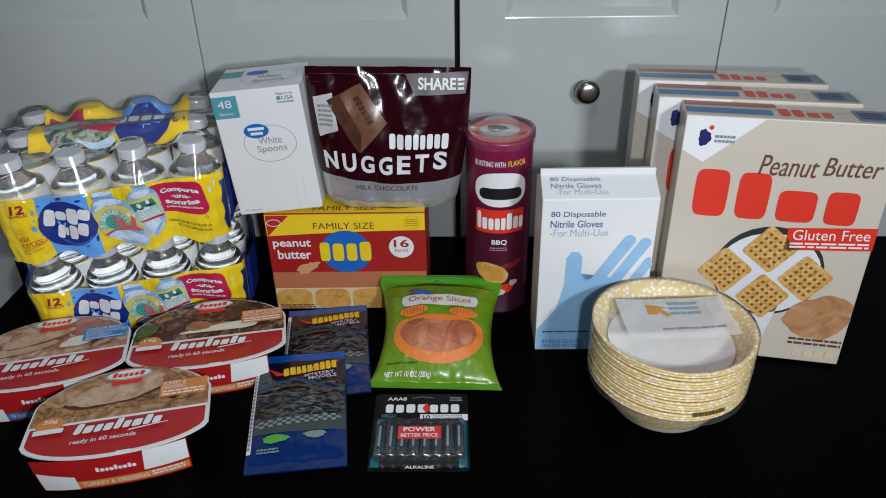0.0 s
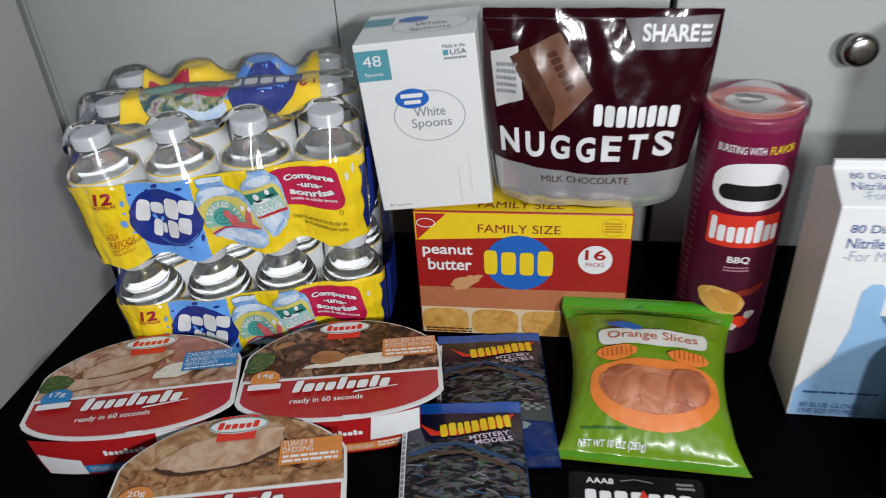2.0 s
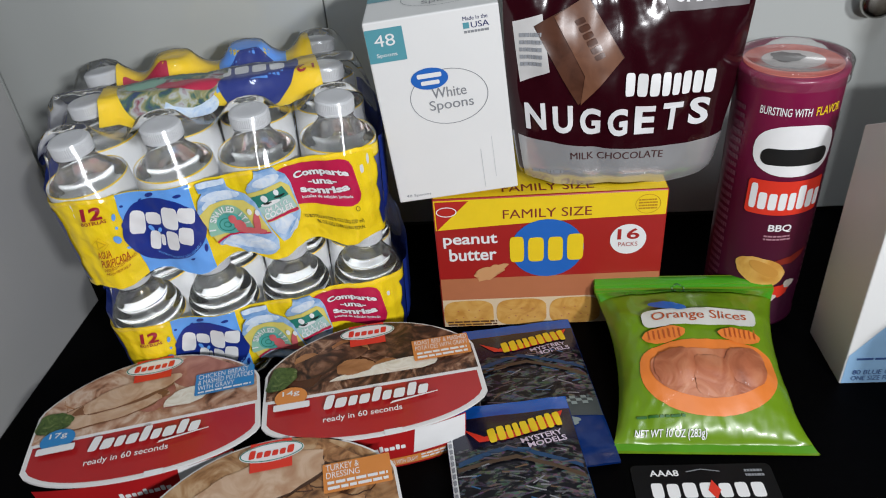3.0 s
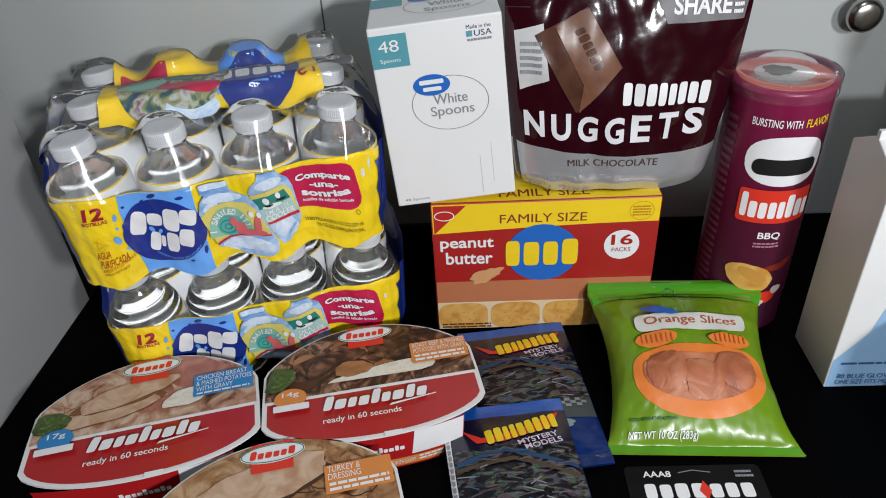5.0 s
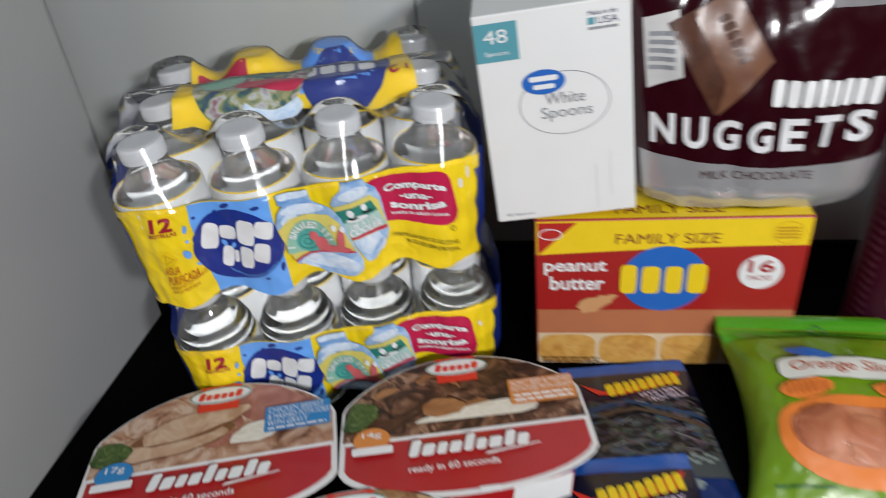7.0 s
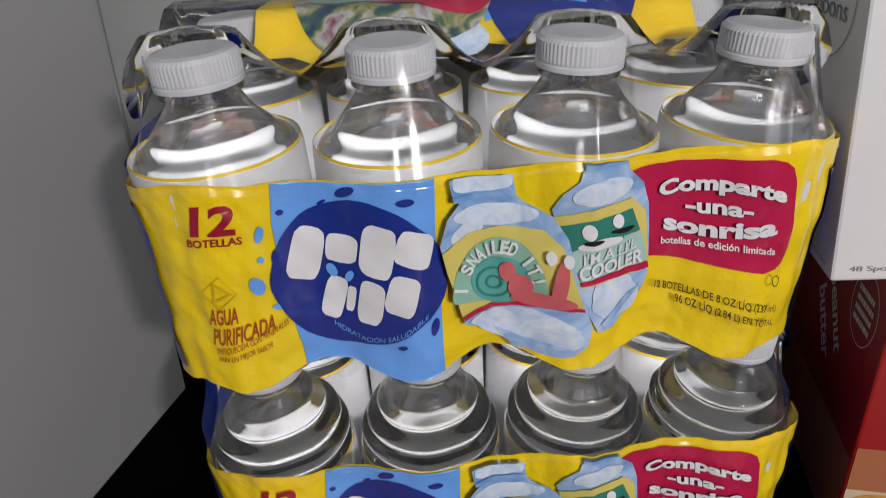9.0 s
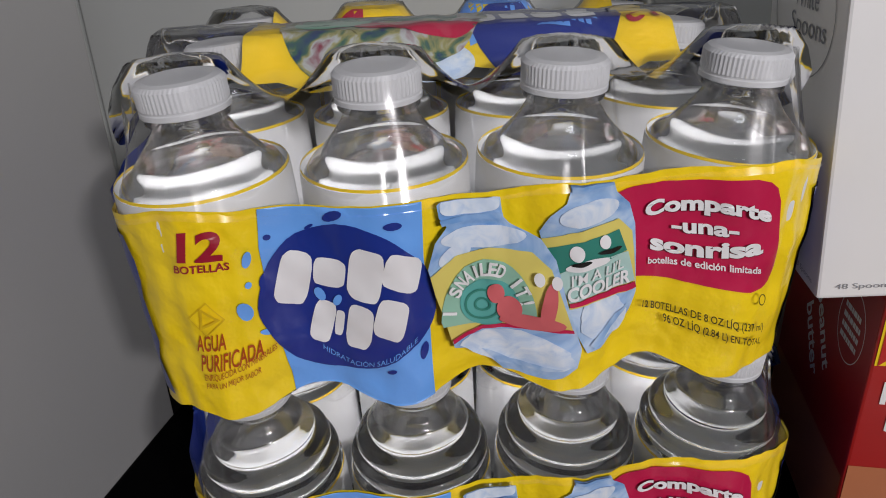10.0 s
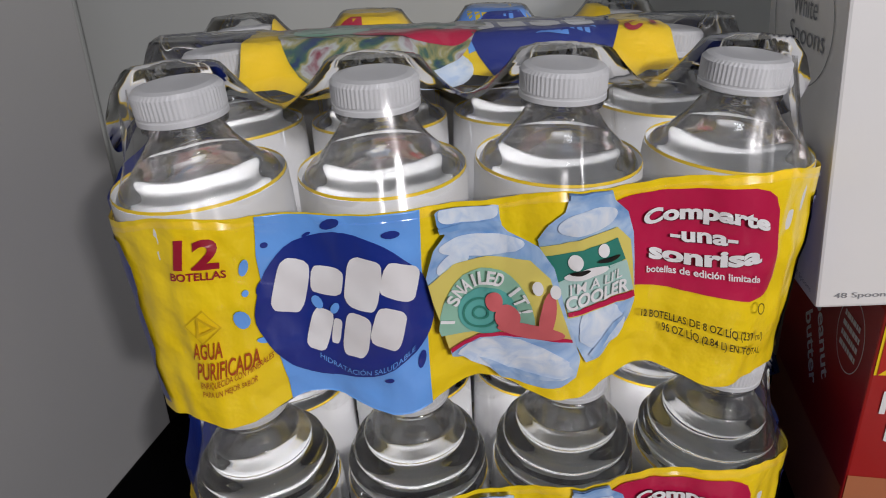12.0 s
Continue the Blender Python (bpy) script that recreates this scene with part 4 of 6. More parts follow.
    decal(ob, "bottle_picture", on_band([near_bottle]), EDGEB, band, 8, S, "pale blue bottle picture")
    for q in [oval(826, 388, 54, 18, power=3, turn=-4), oval(850, 446, 76, 20, turn=-3), oval(800, 478, 32, 17, turn=-30), oval(915, 650, 98, 32, wob=0.05, seed=2, turn=6)]:
        decal(ob, "bottle_shine", on_band([q]), PALEB, band, 9, S)
    for q in [[(772, 412), (884, 402), (886, 411), (776, 422)], [(850, 655), (900, 668), (990, 676), (960, 684), (880, 678)]]:
        decal(ob, "bottle_fold", on_band([q]), EDGEB, band, 10, S)
    decal(ob, "picture_label", on_band([[(756, 512), (800, 480), (860, 465), (935, 470), (968, 498), (986, 550), (1004, 602), (920, 606), (850, 613), (797, 637), (785, 600), (766, 548)]]), LEMON, band, 10, S)
    dome = [(860 + 84 * math.cos(radians(a)), 594 - 108 * math.sin(radians(a))) for a in range(0, 181, 12)]
    decal(ob, "picture_shape", on_band([[(944, 604), *dome, (780, 604)]]), SAGE, band, 11, S)
    decal(ob, "picture_shape", on_band([oval(862, 565, 52, 42)]), ink("band_teal", (0.10, 0.40, 0.36)), band, 12, S)
    decal(ob, "picture_line", on_band([ring(850, 568, 32, 27, 4, 24), ring(850, 568, 15, 12, 4, 18)]), GREENT, band, 13, S)
    decal(ob, "picture_shape", on_band([oval(873, 546, 15, 17), oval(896, 572, 22, 22), oval(935, 592, 56, 13), oval(962, 560, 13, 44, turn=8)]), CORAL, band, 14, S)
    decal(ob, "picture_shape", on_band([oval(945, 512, 9, 12), oval(974, 515, 9, 12)]), LETTER, band, 15, S)
    decal(ob, "picture_line", on_band([[(797, 628), (850, 606), (920, 600), (1003, 598), (1005, 604), (920, 607), (850, 613), (799, 636)]]), MAG, band, 13, S)
    arc_text = "I SNAILED IT!"
    for n, ch in enumerate(arc_text):
        if ch != " ":
            a = radians(172 - 150 * n / (len(arc_text) - 1))
            cx, cy, tn = 860 + 70 * math.cos(a), 590 - 88 * math.sin(a), 90 - math.degrees(a)
            vs, fs = words(ch, -0.5, -0.5, 0.5, 0.5, thick=0.03)[0]
            wd = 5 if ch in "I!" else 15
            c, sn = math.cos(radians(tn)), math.sin(radians(tn))
            decal(ob, "lettering", on_band([([(cx + c * wd * x + sn * 26 * y, cy + sn * wd * x - c * 26 * y) for x, y in vs], fs)]), LETTER, band, 14, S)
    # print that comes over the back onto the top
    yb, yf = TD - 0.003, -CAPY * 0.46
    edge = [(-0.078 + 0.162 * i / 12, yf + 0.006 * math.cos(i * 1.05) - 0.004 * (i in (0, 12))) for i in range(13)]
    decal(ob, "top_print", [[(-0.074, yb)] + edge + [(0.080, yb)]], M_BAND_Y, top_print, 1, 0.003, "yellow printed film folded over the top")
    decal(ob, "top_sky_panel", [[(0.004, yb - 0.002), (0.006, yf + 0.014), (0.058, yf + 0.018), (0.060, yb - 0.002)]], SKY, top_print, 1.5, 0.003)
    decal(ob, "top_splash", [oval(0.035, CAPY * 0.16, 0.033, 0.047, wob=0.03, seed=3)], NAVYF, top_print, 2, 0.003)
    decal(ob, "top_picture", [oval(-0.014, -CAPY * 0.32, 0.021, 0.011, turn=-6)], PALEB, top_print, 2, 0.003)
    decal(ob, "top_picture", [oval(-0.014, CAPY * 0.14, 0.030, 0.034, turn=-8)], TOPPIC, top_print, 3, 0.003)
    decal(ob, "top_picture", [oval(-0.013, -CAPY * 0.10, 0.024, 0.007, turn=-6)], MAG, top_print, 4, 0.003)
    decal(ob, "top_picture", [oval(-0.047, -CAPY * 0.02, 0.018, 0.030, turn=12)], TOPPIC, top_print, 2.5, 0.003)
    decal(ob, "top_picture", [oval(-0.045, CAPY * 0.08, 0.015, 0.011, turn=12)], SAGE, top_print, 3.5, 0.003)
    decal(ob, "top_picture", [oval(-0.016, CAPY * 0.20, 0.018, 0.008, turn=-8, wob=0.1, seed=4)], GREENT, top_print, 4, 0.003)
    decal(ob, "top_panel", [rrect(-0.071, CAPY * 0.26, -0.034, CAPY * 0.86, 0.004)], MAG, top_print, 3, 0.003)
    decal(ob, "logo_shape", blocks(4, 0.008, -CAPY * 0.06, 0.058, CAPY * 0.20, 5), LETTER, top_print, 3, 0.003)
    decal(ob, "logo_shape", blocks(4, 0.014, CAPY * 0.28, 0.050, CAPY * 0.56, 9), LETTER, top_print, 3, 0.003)
    decal(ob, "lettering", turned(words("12", 0.066, -CAPY * 0.20, 0.080, -CAPY * 0.06, thick=0.0), 0.073, -CAPY * 0.13, 180), MAROON, top_print, 3, 0.003)
    return ob


def cap_mesh():
    """A ribbed screw cap."""
    n = 120
    bm = bmesh.new()
    rings = []
    for q, (r, z) in enumerate(CAP):
        rings.append([bm.verts.new(((r - (0.00022 if i % 2 and q in (5, 6) else 0)) * math.cos(2 * math.pi * i / n), (r - (0.00022 if i % 2 and q in (5, 6) else 0)) * math.sin(2 * math.pi * i / n), z)) for i in range(n)])
    for a, b in zip(rings, rings[1:]):
        for i in range(n):
            bm.faces.new((a[i], a[(i + 1) % n], b[(i + 1) % n], b[i]))
    bm.faces.new(rings[0][::-1])
    bm.faces.new(rings[-1])
    return mesh_of(bm, "cap", M_CAP, False)


def pack_pose(cx, cy, z, a):
    """From the front left corner of the wrap."""
    m = pose(cx, cy, z, 0, 0, a)
    return m @ pose(FW, FD, 0)


water_pack(pack_pose(-0.453, 0.851, 0.0, 15.0), 0.0660, 0.0, 1.0)
water_pack(pack_pose(-0.458, 0.850, 0.1100, 16.0), 0.0785, 0.0020, 0.12)

# ---- chocolate pouch ----
M_POUCH = mat("dark_maroon_foil", (0.024, 0.002, 0.005), 0.14, var=0.1, scale=20, bump=0.6, bscale=28, coat=0.35)
M_SILVER = mat("silver_foil", (0.58, 0.58, 0.59), 0.22, metal=0.6, var=0.08, scale=30, bump=0.45, bscale=34)
CHOC = food("chocolate_print", [(0.3, (0.05, 0.018, 0.010)), (0.6, (0.09, 0.035, 0.020))], 40, rough=0.25)
CHOCL = food("chocolate_light_print", [(0.3, (0.12, 0.05, 0.028)), (0.6, (0.18, 0.08, 0.045))], 40, rough=0.25)
PW, PH = 0.170, 0.153
pouch = thing("chocolate_pouch", "glossy maroon and silver stand-up pouch of chocolates", "snack bag", pose(-0.0730, 0.958, 0.1290, 0, 1.5, 2))


def pouch_at(u, v, side=-1):
    s = v / PH
    wid = 1.0 - 0.16 * (1 - s) ** 2.2
    x = (u - PW / 2) * wid
    e = abs(u - PW / 2) / (PW / 2)
    fat = 0.021 * (1 - s ** 1.6) * math.sqrt(max(0.0, 1 - e ** 3)) + 0.0004
    fat += 0.0042 * (1 - e * e) * noise.noise((u * 34 + v * 14, v * 16, 2.0 + side)) + 0.0016 * noise.noise((u * 85, v * 45, side))
    low = max(0.0, (0.012 - v) / 0.012)
    z = v - 0.004 * math.cos(e * 1.57) * low + 0.006 * e * e * low + 0.0006
    return Vector((x, side * max(fat, 0.0003) * (1 - 0.3 * low), max(z, 0.0)))


def pf(u, v, k):
    return pouch_at(u * PW, v * PH) + Vector((0, -2 * STEP * k, 0))


part("front_film", sheet(lambda a, b: pouch_at(a * PW, b * PH), 60, 60), M_POUCH, pouch, "glossy dark maroon foil", True)
part("back_film", sheet(lambda a, b: pouch_at(a * PW, b * PH, 1), 40, 40), M_POUCH, pouch, "", True)
low = [(0.0, 0.0)] + [(i / 12, 0.0) for i in range(1, 13)] + [(1 - i / 12, 0.27 - 0.05 * math.sin(math.pi * (1 - i / 12)) - 0.03 * (1 - i / 12)) for i in range(13)]
decal(pouch, "silver_base", [low], M_SILVER, pf, 1, 0.03, "silver foil lower part")
decal(pouch, "share_panel", [[(0.60, 0.955), (0.985, 0.975), (0.97, 0.83), (0.66, 0.815)]], mat("share_grey", (0.13, 0.12, 0.125), 0.45, var=0.06, scale=40), pf, 1, 0.03)
decal(pouch, "lettering", words("SHARE", 0.68, 0.855, 0.91, 0.935, thick=0.03), WHITE, pf, 2, 0.03)
decal(pouch, "small_print", bars(0.92, 0.85, 0.96, 0.94, 3, 2), WHITE, pf, 2, 0.03)
decal(pouch, "wrapped_piece", [[(0.035, 0.80), (0.155, 0.83), (0.18, 0.58), (0.055, 0.53)]], mat("white_wrapper_print", (0.55, 0.54, 0.53), 0.4, var=0.15, scale=60), pf, 1, 0.03)
decal(pouch, "small_print", bars(0.06, 0.60, 0.15, 0.76, 5, 2), GREY, pf, 2, 0.03)
decal(pouch, "chocolate_picture", [[(0.12, 0.78), (0.33, 0.90), (0.49, 0.63), (0.30, 0.42), (0.23, 0.55)]], CHOC, pf, 2, 0.03)
decal(pouch, "chocolate_picture", [[(0.30, 0.885), (0.335, 0.895), (0.485, 0.63), (0.31, 0.42), (0.325, 0.56), (0.20, 0.82)]], CHOCL, pf, 3, 0.03)
decal(pouch, "small_print", turned(blocks(6, 0.245, 0.70, 0.44, 0.745, 3), 0.345, 0.72, -62), CHOC, pf, 4, 0.03)
decal(pouch, "logo", blocks(8, 0.50, 0.455, 0.88, 0.565, 12), WHITE, pf, 3, 0.03, "plain white maker shapes")
FOILW = mat("foil_white_letters", (0.70, 0.70, 0.71), 0.3, var=0.03, scale=60)
for i, ch in enumerate("NUGGETS"):
    x = 0.065 + 0.121 * i
    y = 0.305 - 0.03 * math.sin(math.pi * i / 6)
    decal(pouch, "lettering", words(ch, x, y, x + 0.090, y + 0.130, thick=0.035), FOILW, pf, 3, 0.03)
decal(pouch, "lettering", words("MILK CHOCOLATE", 0.26, 0.155, 0.70, 0.190), ink("choc_ink", (0.06, 0.02, 0.02)), pf, 2, 0.03)
decal(pouch, "small_print", bars(0.07, 0.07, 0.22, 0.10, 1, 2), GREY, pf, 2, 0.03)
decal(pouch, "seam", [rect(0.0, 0.952, 0.60, 0.958), rect(0.0, 0.90, 0.1, 0.905)], ink("seam_dark", (0.02, 0.003, 0.005)), pf, 1, 0.03)

# ---- crisp can ----
CR, CHT = 0.0368, 0.212
can = thing("crisp_can", "tall maroon cardboard can of barbecue crisps with a clear lid", "crisp can", pose(0.0465, 0.9580, 0, 0, 0, 0))
M_CAN = bpy.data.materials.new("maroon_printed_can")
M_CAN.use_nodes = True
nt = M_CAN.node_tree
b_ = nt.nodes["Principled BSDF"]
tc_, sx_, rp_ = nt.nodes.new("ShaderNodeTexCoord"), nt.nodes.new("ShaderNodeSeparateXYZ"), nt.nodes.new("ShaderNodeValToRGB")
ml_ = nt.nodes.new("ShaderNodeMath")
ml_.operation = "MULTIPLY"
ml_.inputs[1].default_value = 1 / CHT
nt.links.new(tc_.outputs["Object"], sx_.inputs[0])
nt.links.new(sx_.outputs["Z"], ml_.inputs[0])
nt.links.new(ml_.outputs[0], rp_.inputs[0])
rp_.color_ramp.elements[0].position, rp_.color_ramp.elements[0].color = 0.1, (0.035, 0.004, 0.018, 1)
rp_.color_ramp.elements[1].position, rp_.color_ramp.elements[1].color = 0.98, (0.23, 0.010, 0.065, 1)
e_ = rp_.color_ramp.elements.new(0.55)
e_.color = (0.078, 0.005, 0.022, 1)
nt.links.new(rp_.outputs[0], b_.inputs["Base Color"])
b_.inputs["Roughness"].default_value = 0.3
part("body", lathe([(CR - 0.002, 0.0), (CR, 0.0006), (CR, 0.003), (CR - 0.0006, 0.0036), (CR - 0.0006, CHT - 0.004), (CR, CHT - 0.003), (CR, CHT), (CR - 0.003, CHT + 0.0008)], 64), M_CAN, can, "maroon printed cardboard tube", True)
M_SEAL = food("printed_foil_seal", [(0.35, (0.52, 0.10, 0.08)), (0.6, (0.68, 0.20, 0.15))], 30, rough=0.3)
part("foil_seal", lathe([(0.001, CHT + 0.0012), (CR - 0.004, CHT + 0.0012), (CR - 0.004, CHT + 0.0002)], 48, False), M_SEAL, can, "red printed foil seal")
TS = flat_top(0, 0, CHT + 0.0016)
decal(can, "seal_print", [oval(0, 0, 0.021, 0.018)], mat("seal_white", (0.66, 0.64, 0.62), 0.4), TS, 1)
decal(can, "seal_print", [oval(-0.003, 0.004, 0.011, 0.010, wob=0.12, seed=3)], ink("seal_grey", (0.10, 0.09, 0.09)), TS, 2)
part("lid", lathe([(0.0005, CHT + 0.0040), (CR - 0.006, CHT + 0.0040), (CR - 0.005, CHT + 0.0052), (CR + 0.0006, CHT + 0.0056), (CR + 0.0014, CHT + 0.0045), (CR + 0.0014, CHT - 0.0075), (CR + 0.0008, CHT - 0.0080)], 64, False), film("clear_lid_plastic", 0.03, 0.08, 0.05, 80, (0.9, 0.8, 0.8)), can, "clear plastic snap-on lid", True).visible_shadow = False
CF = lambda u, v, k: Vector(((CR - 0.0004 + STEP * k) * math.sin(u / CR), -(CR - 0.0004 + STEP * k) * math.cos(u / CR), v))
A0 = 0.001
decal(can, "lettering", words("BURSTING WITH", A0 - 0.030, 0.1865, A0 + 0.004, 0.1925, thick=0.01), WHITE, CF, 1, 0.004)
decal(can, "lettering", words("FLAVOR", A0 + 0.007, 0.1865, A0 + 0.028, 0.1930, thick=0.01), YELLOW, CF, 1, 0.004)
decal(can, "logo", [oval(A0, 0.160, 0.0300, 0.0200, power=2.4)], WHITE, CF, 1, 0.004, "plain white oval logo shape")
decal(can, "logo_shape", [rrect(A0 - 0.0240, 0.1490, A0 + 0.0240, 0.1620, 0.0060)], BLACK, CF, 2, 0.004)
decal(can, "logo_panel", [rrect(A0 - 0.0285, 0.108, A0 + 0.0285, 0.1365, 0.003)], CHEXRED, CF, 2, 0.004)
decal(can, "logo_shape", blocks(8, A0 - 0.026, 0.1125, A0 + 0.027, 0.1345, 21, 0.16, tall=(0, 5)), WHITE, CF, 3, 0.004)
decal(can, "lettering", words("BBQ", A0 - 0.009, 0.0925, A0 + 0.008, 0.0995, thick=0.02), WHITE, CF, 1, 0.004)
decal(can, "small_print", bars(A0 - 0.011, 0.085, A0 + 0.009, 0.0905, 2, 3), ink("dim_pink", (0.4, 0.2, 0.25)), CF, 1, 0.004)
CHIP = food("crisp_print", [(0.3, (0.50, 0.21, 0.03)), (0.55, (0.66, 0.36, 0.08)), (0.75, (0.74, 0.47, 0.15))], 35, rough=0.3)
decal(can, "crisp_picture", [oval(A0 - 0.008, 0.056, 0.020, 0.0125, wob=0.03, seed=6, turn=-22)], CHIP, CF, 2, 0.004)
decal(can, "crisp_picture", [oval(A0 - 0.006, 0.0590, 0.013, 0.0050, turn=-30)], ink("crisp_shade", (0.56, 0.27, 0.05)), CF, 3, 0.004)
decal(can, "sauce_picture", [oval(A0 + 0.014, 0.066, 0.016, 0.0035, wob=0.15, seed=2, turn=12)], ink("sauce", (0.22, 0.02, 0.01)), CF, 1, 0.004)
decal(can, "vegetable_picture", [oval(A0 + 0.010, 0.036, 0.008, 0.006, wob=0.08, seed=2)], CHEXRED, CF, 2, 0.004)
decal(can, "vegetable_picture", [oval(A0 - 0.008, 0.033, 0.007, 0.005, wob=0.08, seed=5)], ink("herb_red", (0.40, 0.03, 0.02)), CF, 2, 0.004)
decal(can, "vegetable_picture", [oval(A0 + 0.001, 0.031, 0.006, 0.005, wob=0.15, seed=7), oval(A0 + 0.017, 0.042, 0.005, 0.004, wob=0.1, seed=1)], ink("onion", (0.62, 0.55, 0.48)), CF, 3, 0.004)
decal(can, "side_print", bars(-0.054, 0.02, -0.040, 0.19, 26, 3), ink("side_pink", (0.16, 0.05, 0.08)), CF, 1, 0.004)
decal(can, "side_print", bars(0.034, 0.03, 0.046, 0.18, 22, 4), ink("side_pink", (0.16, 0.05, 0.08)), CF, 1, 0.004)

# ---- ready meals ----
M_TRAY = mat("black_meal_tray", (0.015, 0.013, 0.012), 0.35)
M_SLEEVE = mat("white_sleeve_card", (0.74, 0.73, 0.72), 0.4, var=0.03, scale=30, bump=0.02)
REDP = mat("red_sleeve_print", (0.40, 0.012, 0.014), 0.33, var=0.08, scale=40, coat=0.2)
MA, MB, MZ = 0.0795, 0.0575, 0.042


def meal_outline(f=1.0, n=60):
    """An oval card whose ends are cut short, widest below the middle."""
    out = []
    for i in range(n):
        a = 2 * math.pi * i / n
        x = 1.06 * math.cos(a)
        y = math.copysign(abs(math.sin(a)) ** 0.95, math.sin(a))
        lim = 0.955 if y < -0.1 else 0.955 - 0.02 * y
        x = max(-lim, min(lim, x))
        out.append((f * MA * x * 1.03, f * MB * y - 0.010 * min(1.0, x * x) * f))
    return out


def clip(poly, fn):
    """Keep the part of an outline where fn(x, y) >= 0."""
    out = []
    for p, q in zip(poly, poly[1:] + poly[:1]):
        a, b = fn(*p), fn(*q)
        if a >= 0:
            out.append(p)
        if a * b < 0:
            t = a / (a - b)
            out.append((p[0] + t * (q[0] - p[0]), p[1] + t * (q[1] - p[1])))
    return out


def meal(m, label, tab_ink, lines, count, pictures):
    ob = thing("ready_meal", label, "ready meal", m, "microwave meals")
    pts = meal_outline()
    bm = bmesh.new()
    lo = [bm.verts.new((x, y, MZ - 0.0016)) for x, y in pts]
    hi = [bm.verts.new((x, y, MZ)) for x, y in pts]
    bm.faces.new(lo[::-1])
    bm.faces.new(hi)
    for i in range(len(pts)):
        j = (i + 1) % len(pts)
        bm.faces.new((lo[i], lo[j], hi[j], hi[i]))
    part("sleeve_top", bm, M_SLEEVE, ob, "white edged oval sleeve card")
    tray = lathe([(0.040, 0.001), (0.055, 0.001), (0.060, 0.004), (0.072, 0.034), (0.078, 0.037), (0.078, 0.0395)], 40)
    for v in tray.verts:
        v.co.x *= 0.98
        v.co.y = v.co.y * 0.62 + 0.006
    part("tray", tray, M_TRAY, ob, "black plastic tray", True)
    t = flat_top(0, 0, MZ)
    inner = meal_outline(0.955)
    split = lambda x, y: y + 0.010 - 0.010 * (1 - (x / MA) ** 2) + 0.004
    decal(ob, "red_print", [clip(inner, lambda x, y: -split(x, y) + 0.0)], REDP, t, 1)
    decal(ob, "plate_edge", [clip(clip(inner, split), lambda x, y: -split(x, y) + 0.0045)], WHITE, t, 1)
    decal(ob, "food_picture", [clip(meal_outline(0.975), lambda x, y: split(x, y) - 0.003)], pictures[0], t, 2)
    rnd = random.Random(count)
    for i in range(26):
        a, q = rnd.uniform(0, 6.28), rnd.uniform(0, 1) ** 0.5
        cx, cy = 0.80 * MA * q * math.cos(a), 0.008 + 0.62 * MB * q * math.sin(a)
        rx, ry, tn = rnd.uniform(0.008, 0.018), rnd.uniform(0.004, 0.009), rnd.uniform(-40, 50)
        for grow, dy, pic in ((1.02, -0.0009, pictures[2][0]), (1.0, 0.0, rnd.choice(pictures[2][1:]))):
            p = clip(oval(cx, cy + dy, rx * grow, ry * grow, 18, 0.07, i, tn), lambda x, y: split(x, y) - 0.004)
            p = clip(p, lambda x, y: 0.93 - (x / MA) ** 2 - (y / MB) ** 2)
            if len(p) > 2:
                decal(ob, "food_piece", [p], pic, t, 2.05 + 0.03 * i + (0.015 if grow == 1.0 else 0))
    for i, (cx, cy, rx, ry, tn, pic) in enumerate(pictures[1]):
        p = clip(oval(cx, cy, rx, ry, 30, 0.06, i + 3, tn), lambda x, y: split(x, y) - 0.004)
        p = clip(p, lambda x, y: 0.93 - (x / MA) ** 2 - (y / MB) ** 2)
        decal(ob, "food_picture", [p], pic, t, 3 + 0.6 * i)
    decal(ob, "logo_panel", [rect(-0.014, 0.031, 0.013, 0.0545)], CHEXRED, t, 8)
    decal(ob, "logo", [oval(0, 0.045, 0.021, 0.0078)], WHITE, t, 9, label="plain white oval logo with red shapes")
    decal(ob, "logo", [ring(0, 0.045, 0.0205, 0.0073, 0.0007)], GREENT, t, 10)
    decal(ob, "logo_shape", blocks(6, -0.015, 0.0415, 0.015, 0.0485, 4, 0.2, 0.15, (0, 5)), CHEXRED, t, 10)
    decal(ob, "name_tab", [rrect(0.032, 0.004, 0.0745, 0.026, 0.001)], tab_ink, t, 9)
    for i, s in enumerate(lines):
        y = 0.0200 - 0.0058 * i
        decal(ob, "lettering", words(s, 0.0340, y, 0.0340 + min(0.0395, 0.0026 * len(s)), y + 0.0048), WHITE, t, 10)
    decal(ob, "small_print", bars(0.0345, 0.0050, 0.072, 0.0078 if len(lines) > 2 else 0.0130, 1 if len(lines) > 2 else 2, 3), WHITE, t, 10)
    decal(ob, "protein_disc", [oval(-0.058, -0.0115, 0.0115, 0.0095)], tab_ink, t, 9)
    decal(ob, "lettering", words(count, -0.064, -0.0115, -0.052, -0.0055, thick=0.01), WHITE, t, 10)
    decal(ob, "protein_tab", [rrect(-0.070, -0.0235, -0.045, -0.0175, 0.001)], WHITE, t, 10)
    decal(ob, "logo", blocks(9, -0.036, -0.029, 0.040, -0.0155, 8, 0.2, 0.25, (0, 4, 7)), WHITE, t, 9, label="row of plain white shapes")
    decal(ob, "swash", [[(0.010, -0.0335), (0.044, -0.029), (0.044, -0.0282), (0.012, -0.0315)]], WHITE, t, 9)
    decal(ob, "lettering", words("ready in 60 seconds", -0.036, -0.0420, 0.018, -0.0355, thick=0.008), WHITE, t, 9)
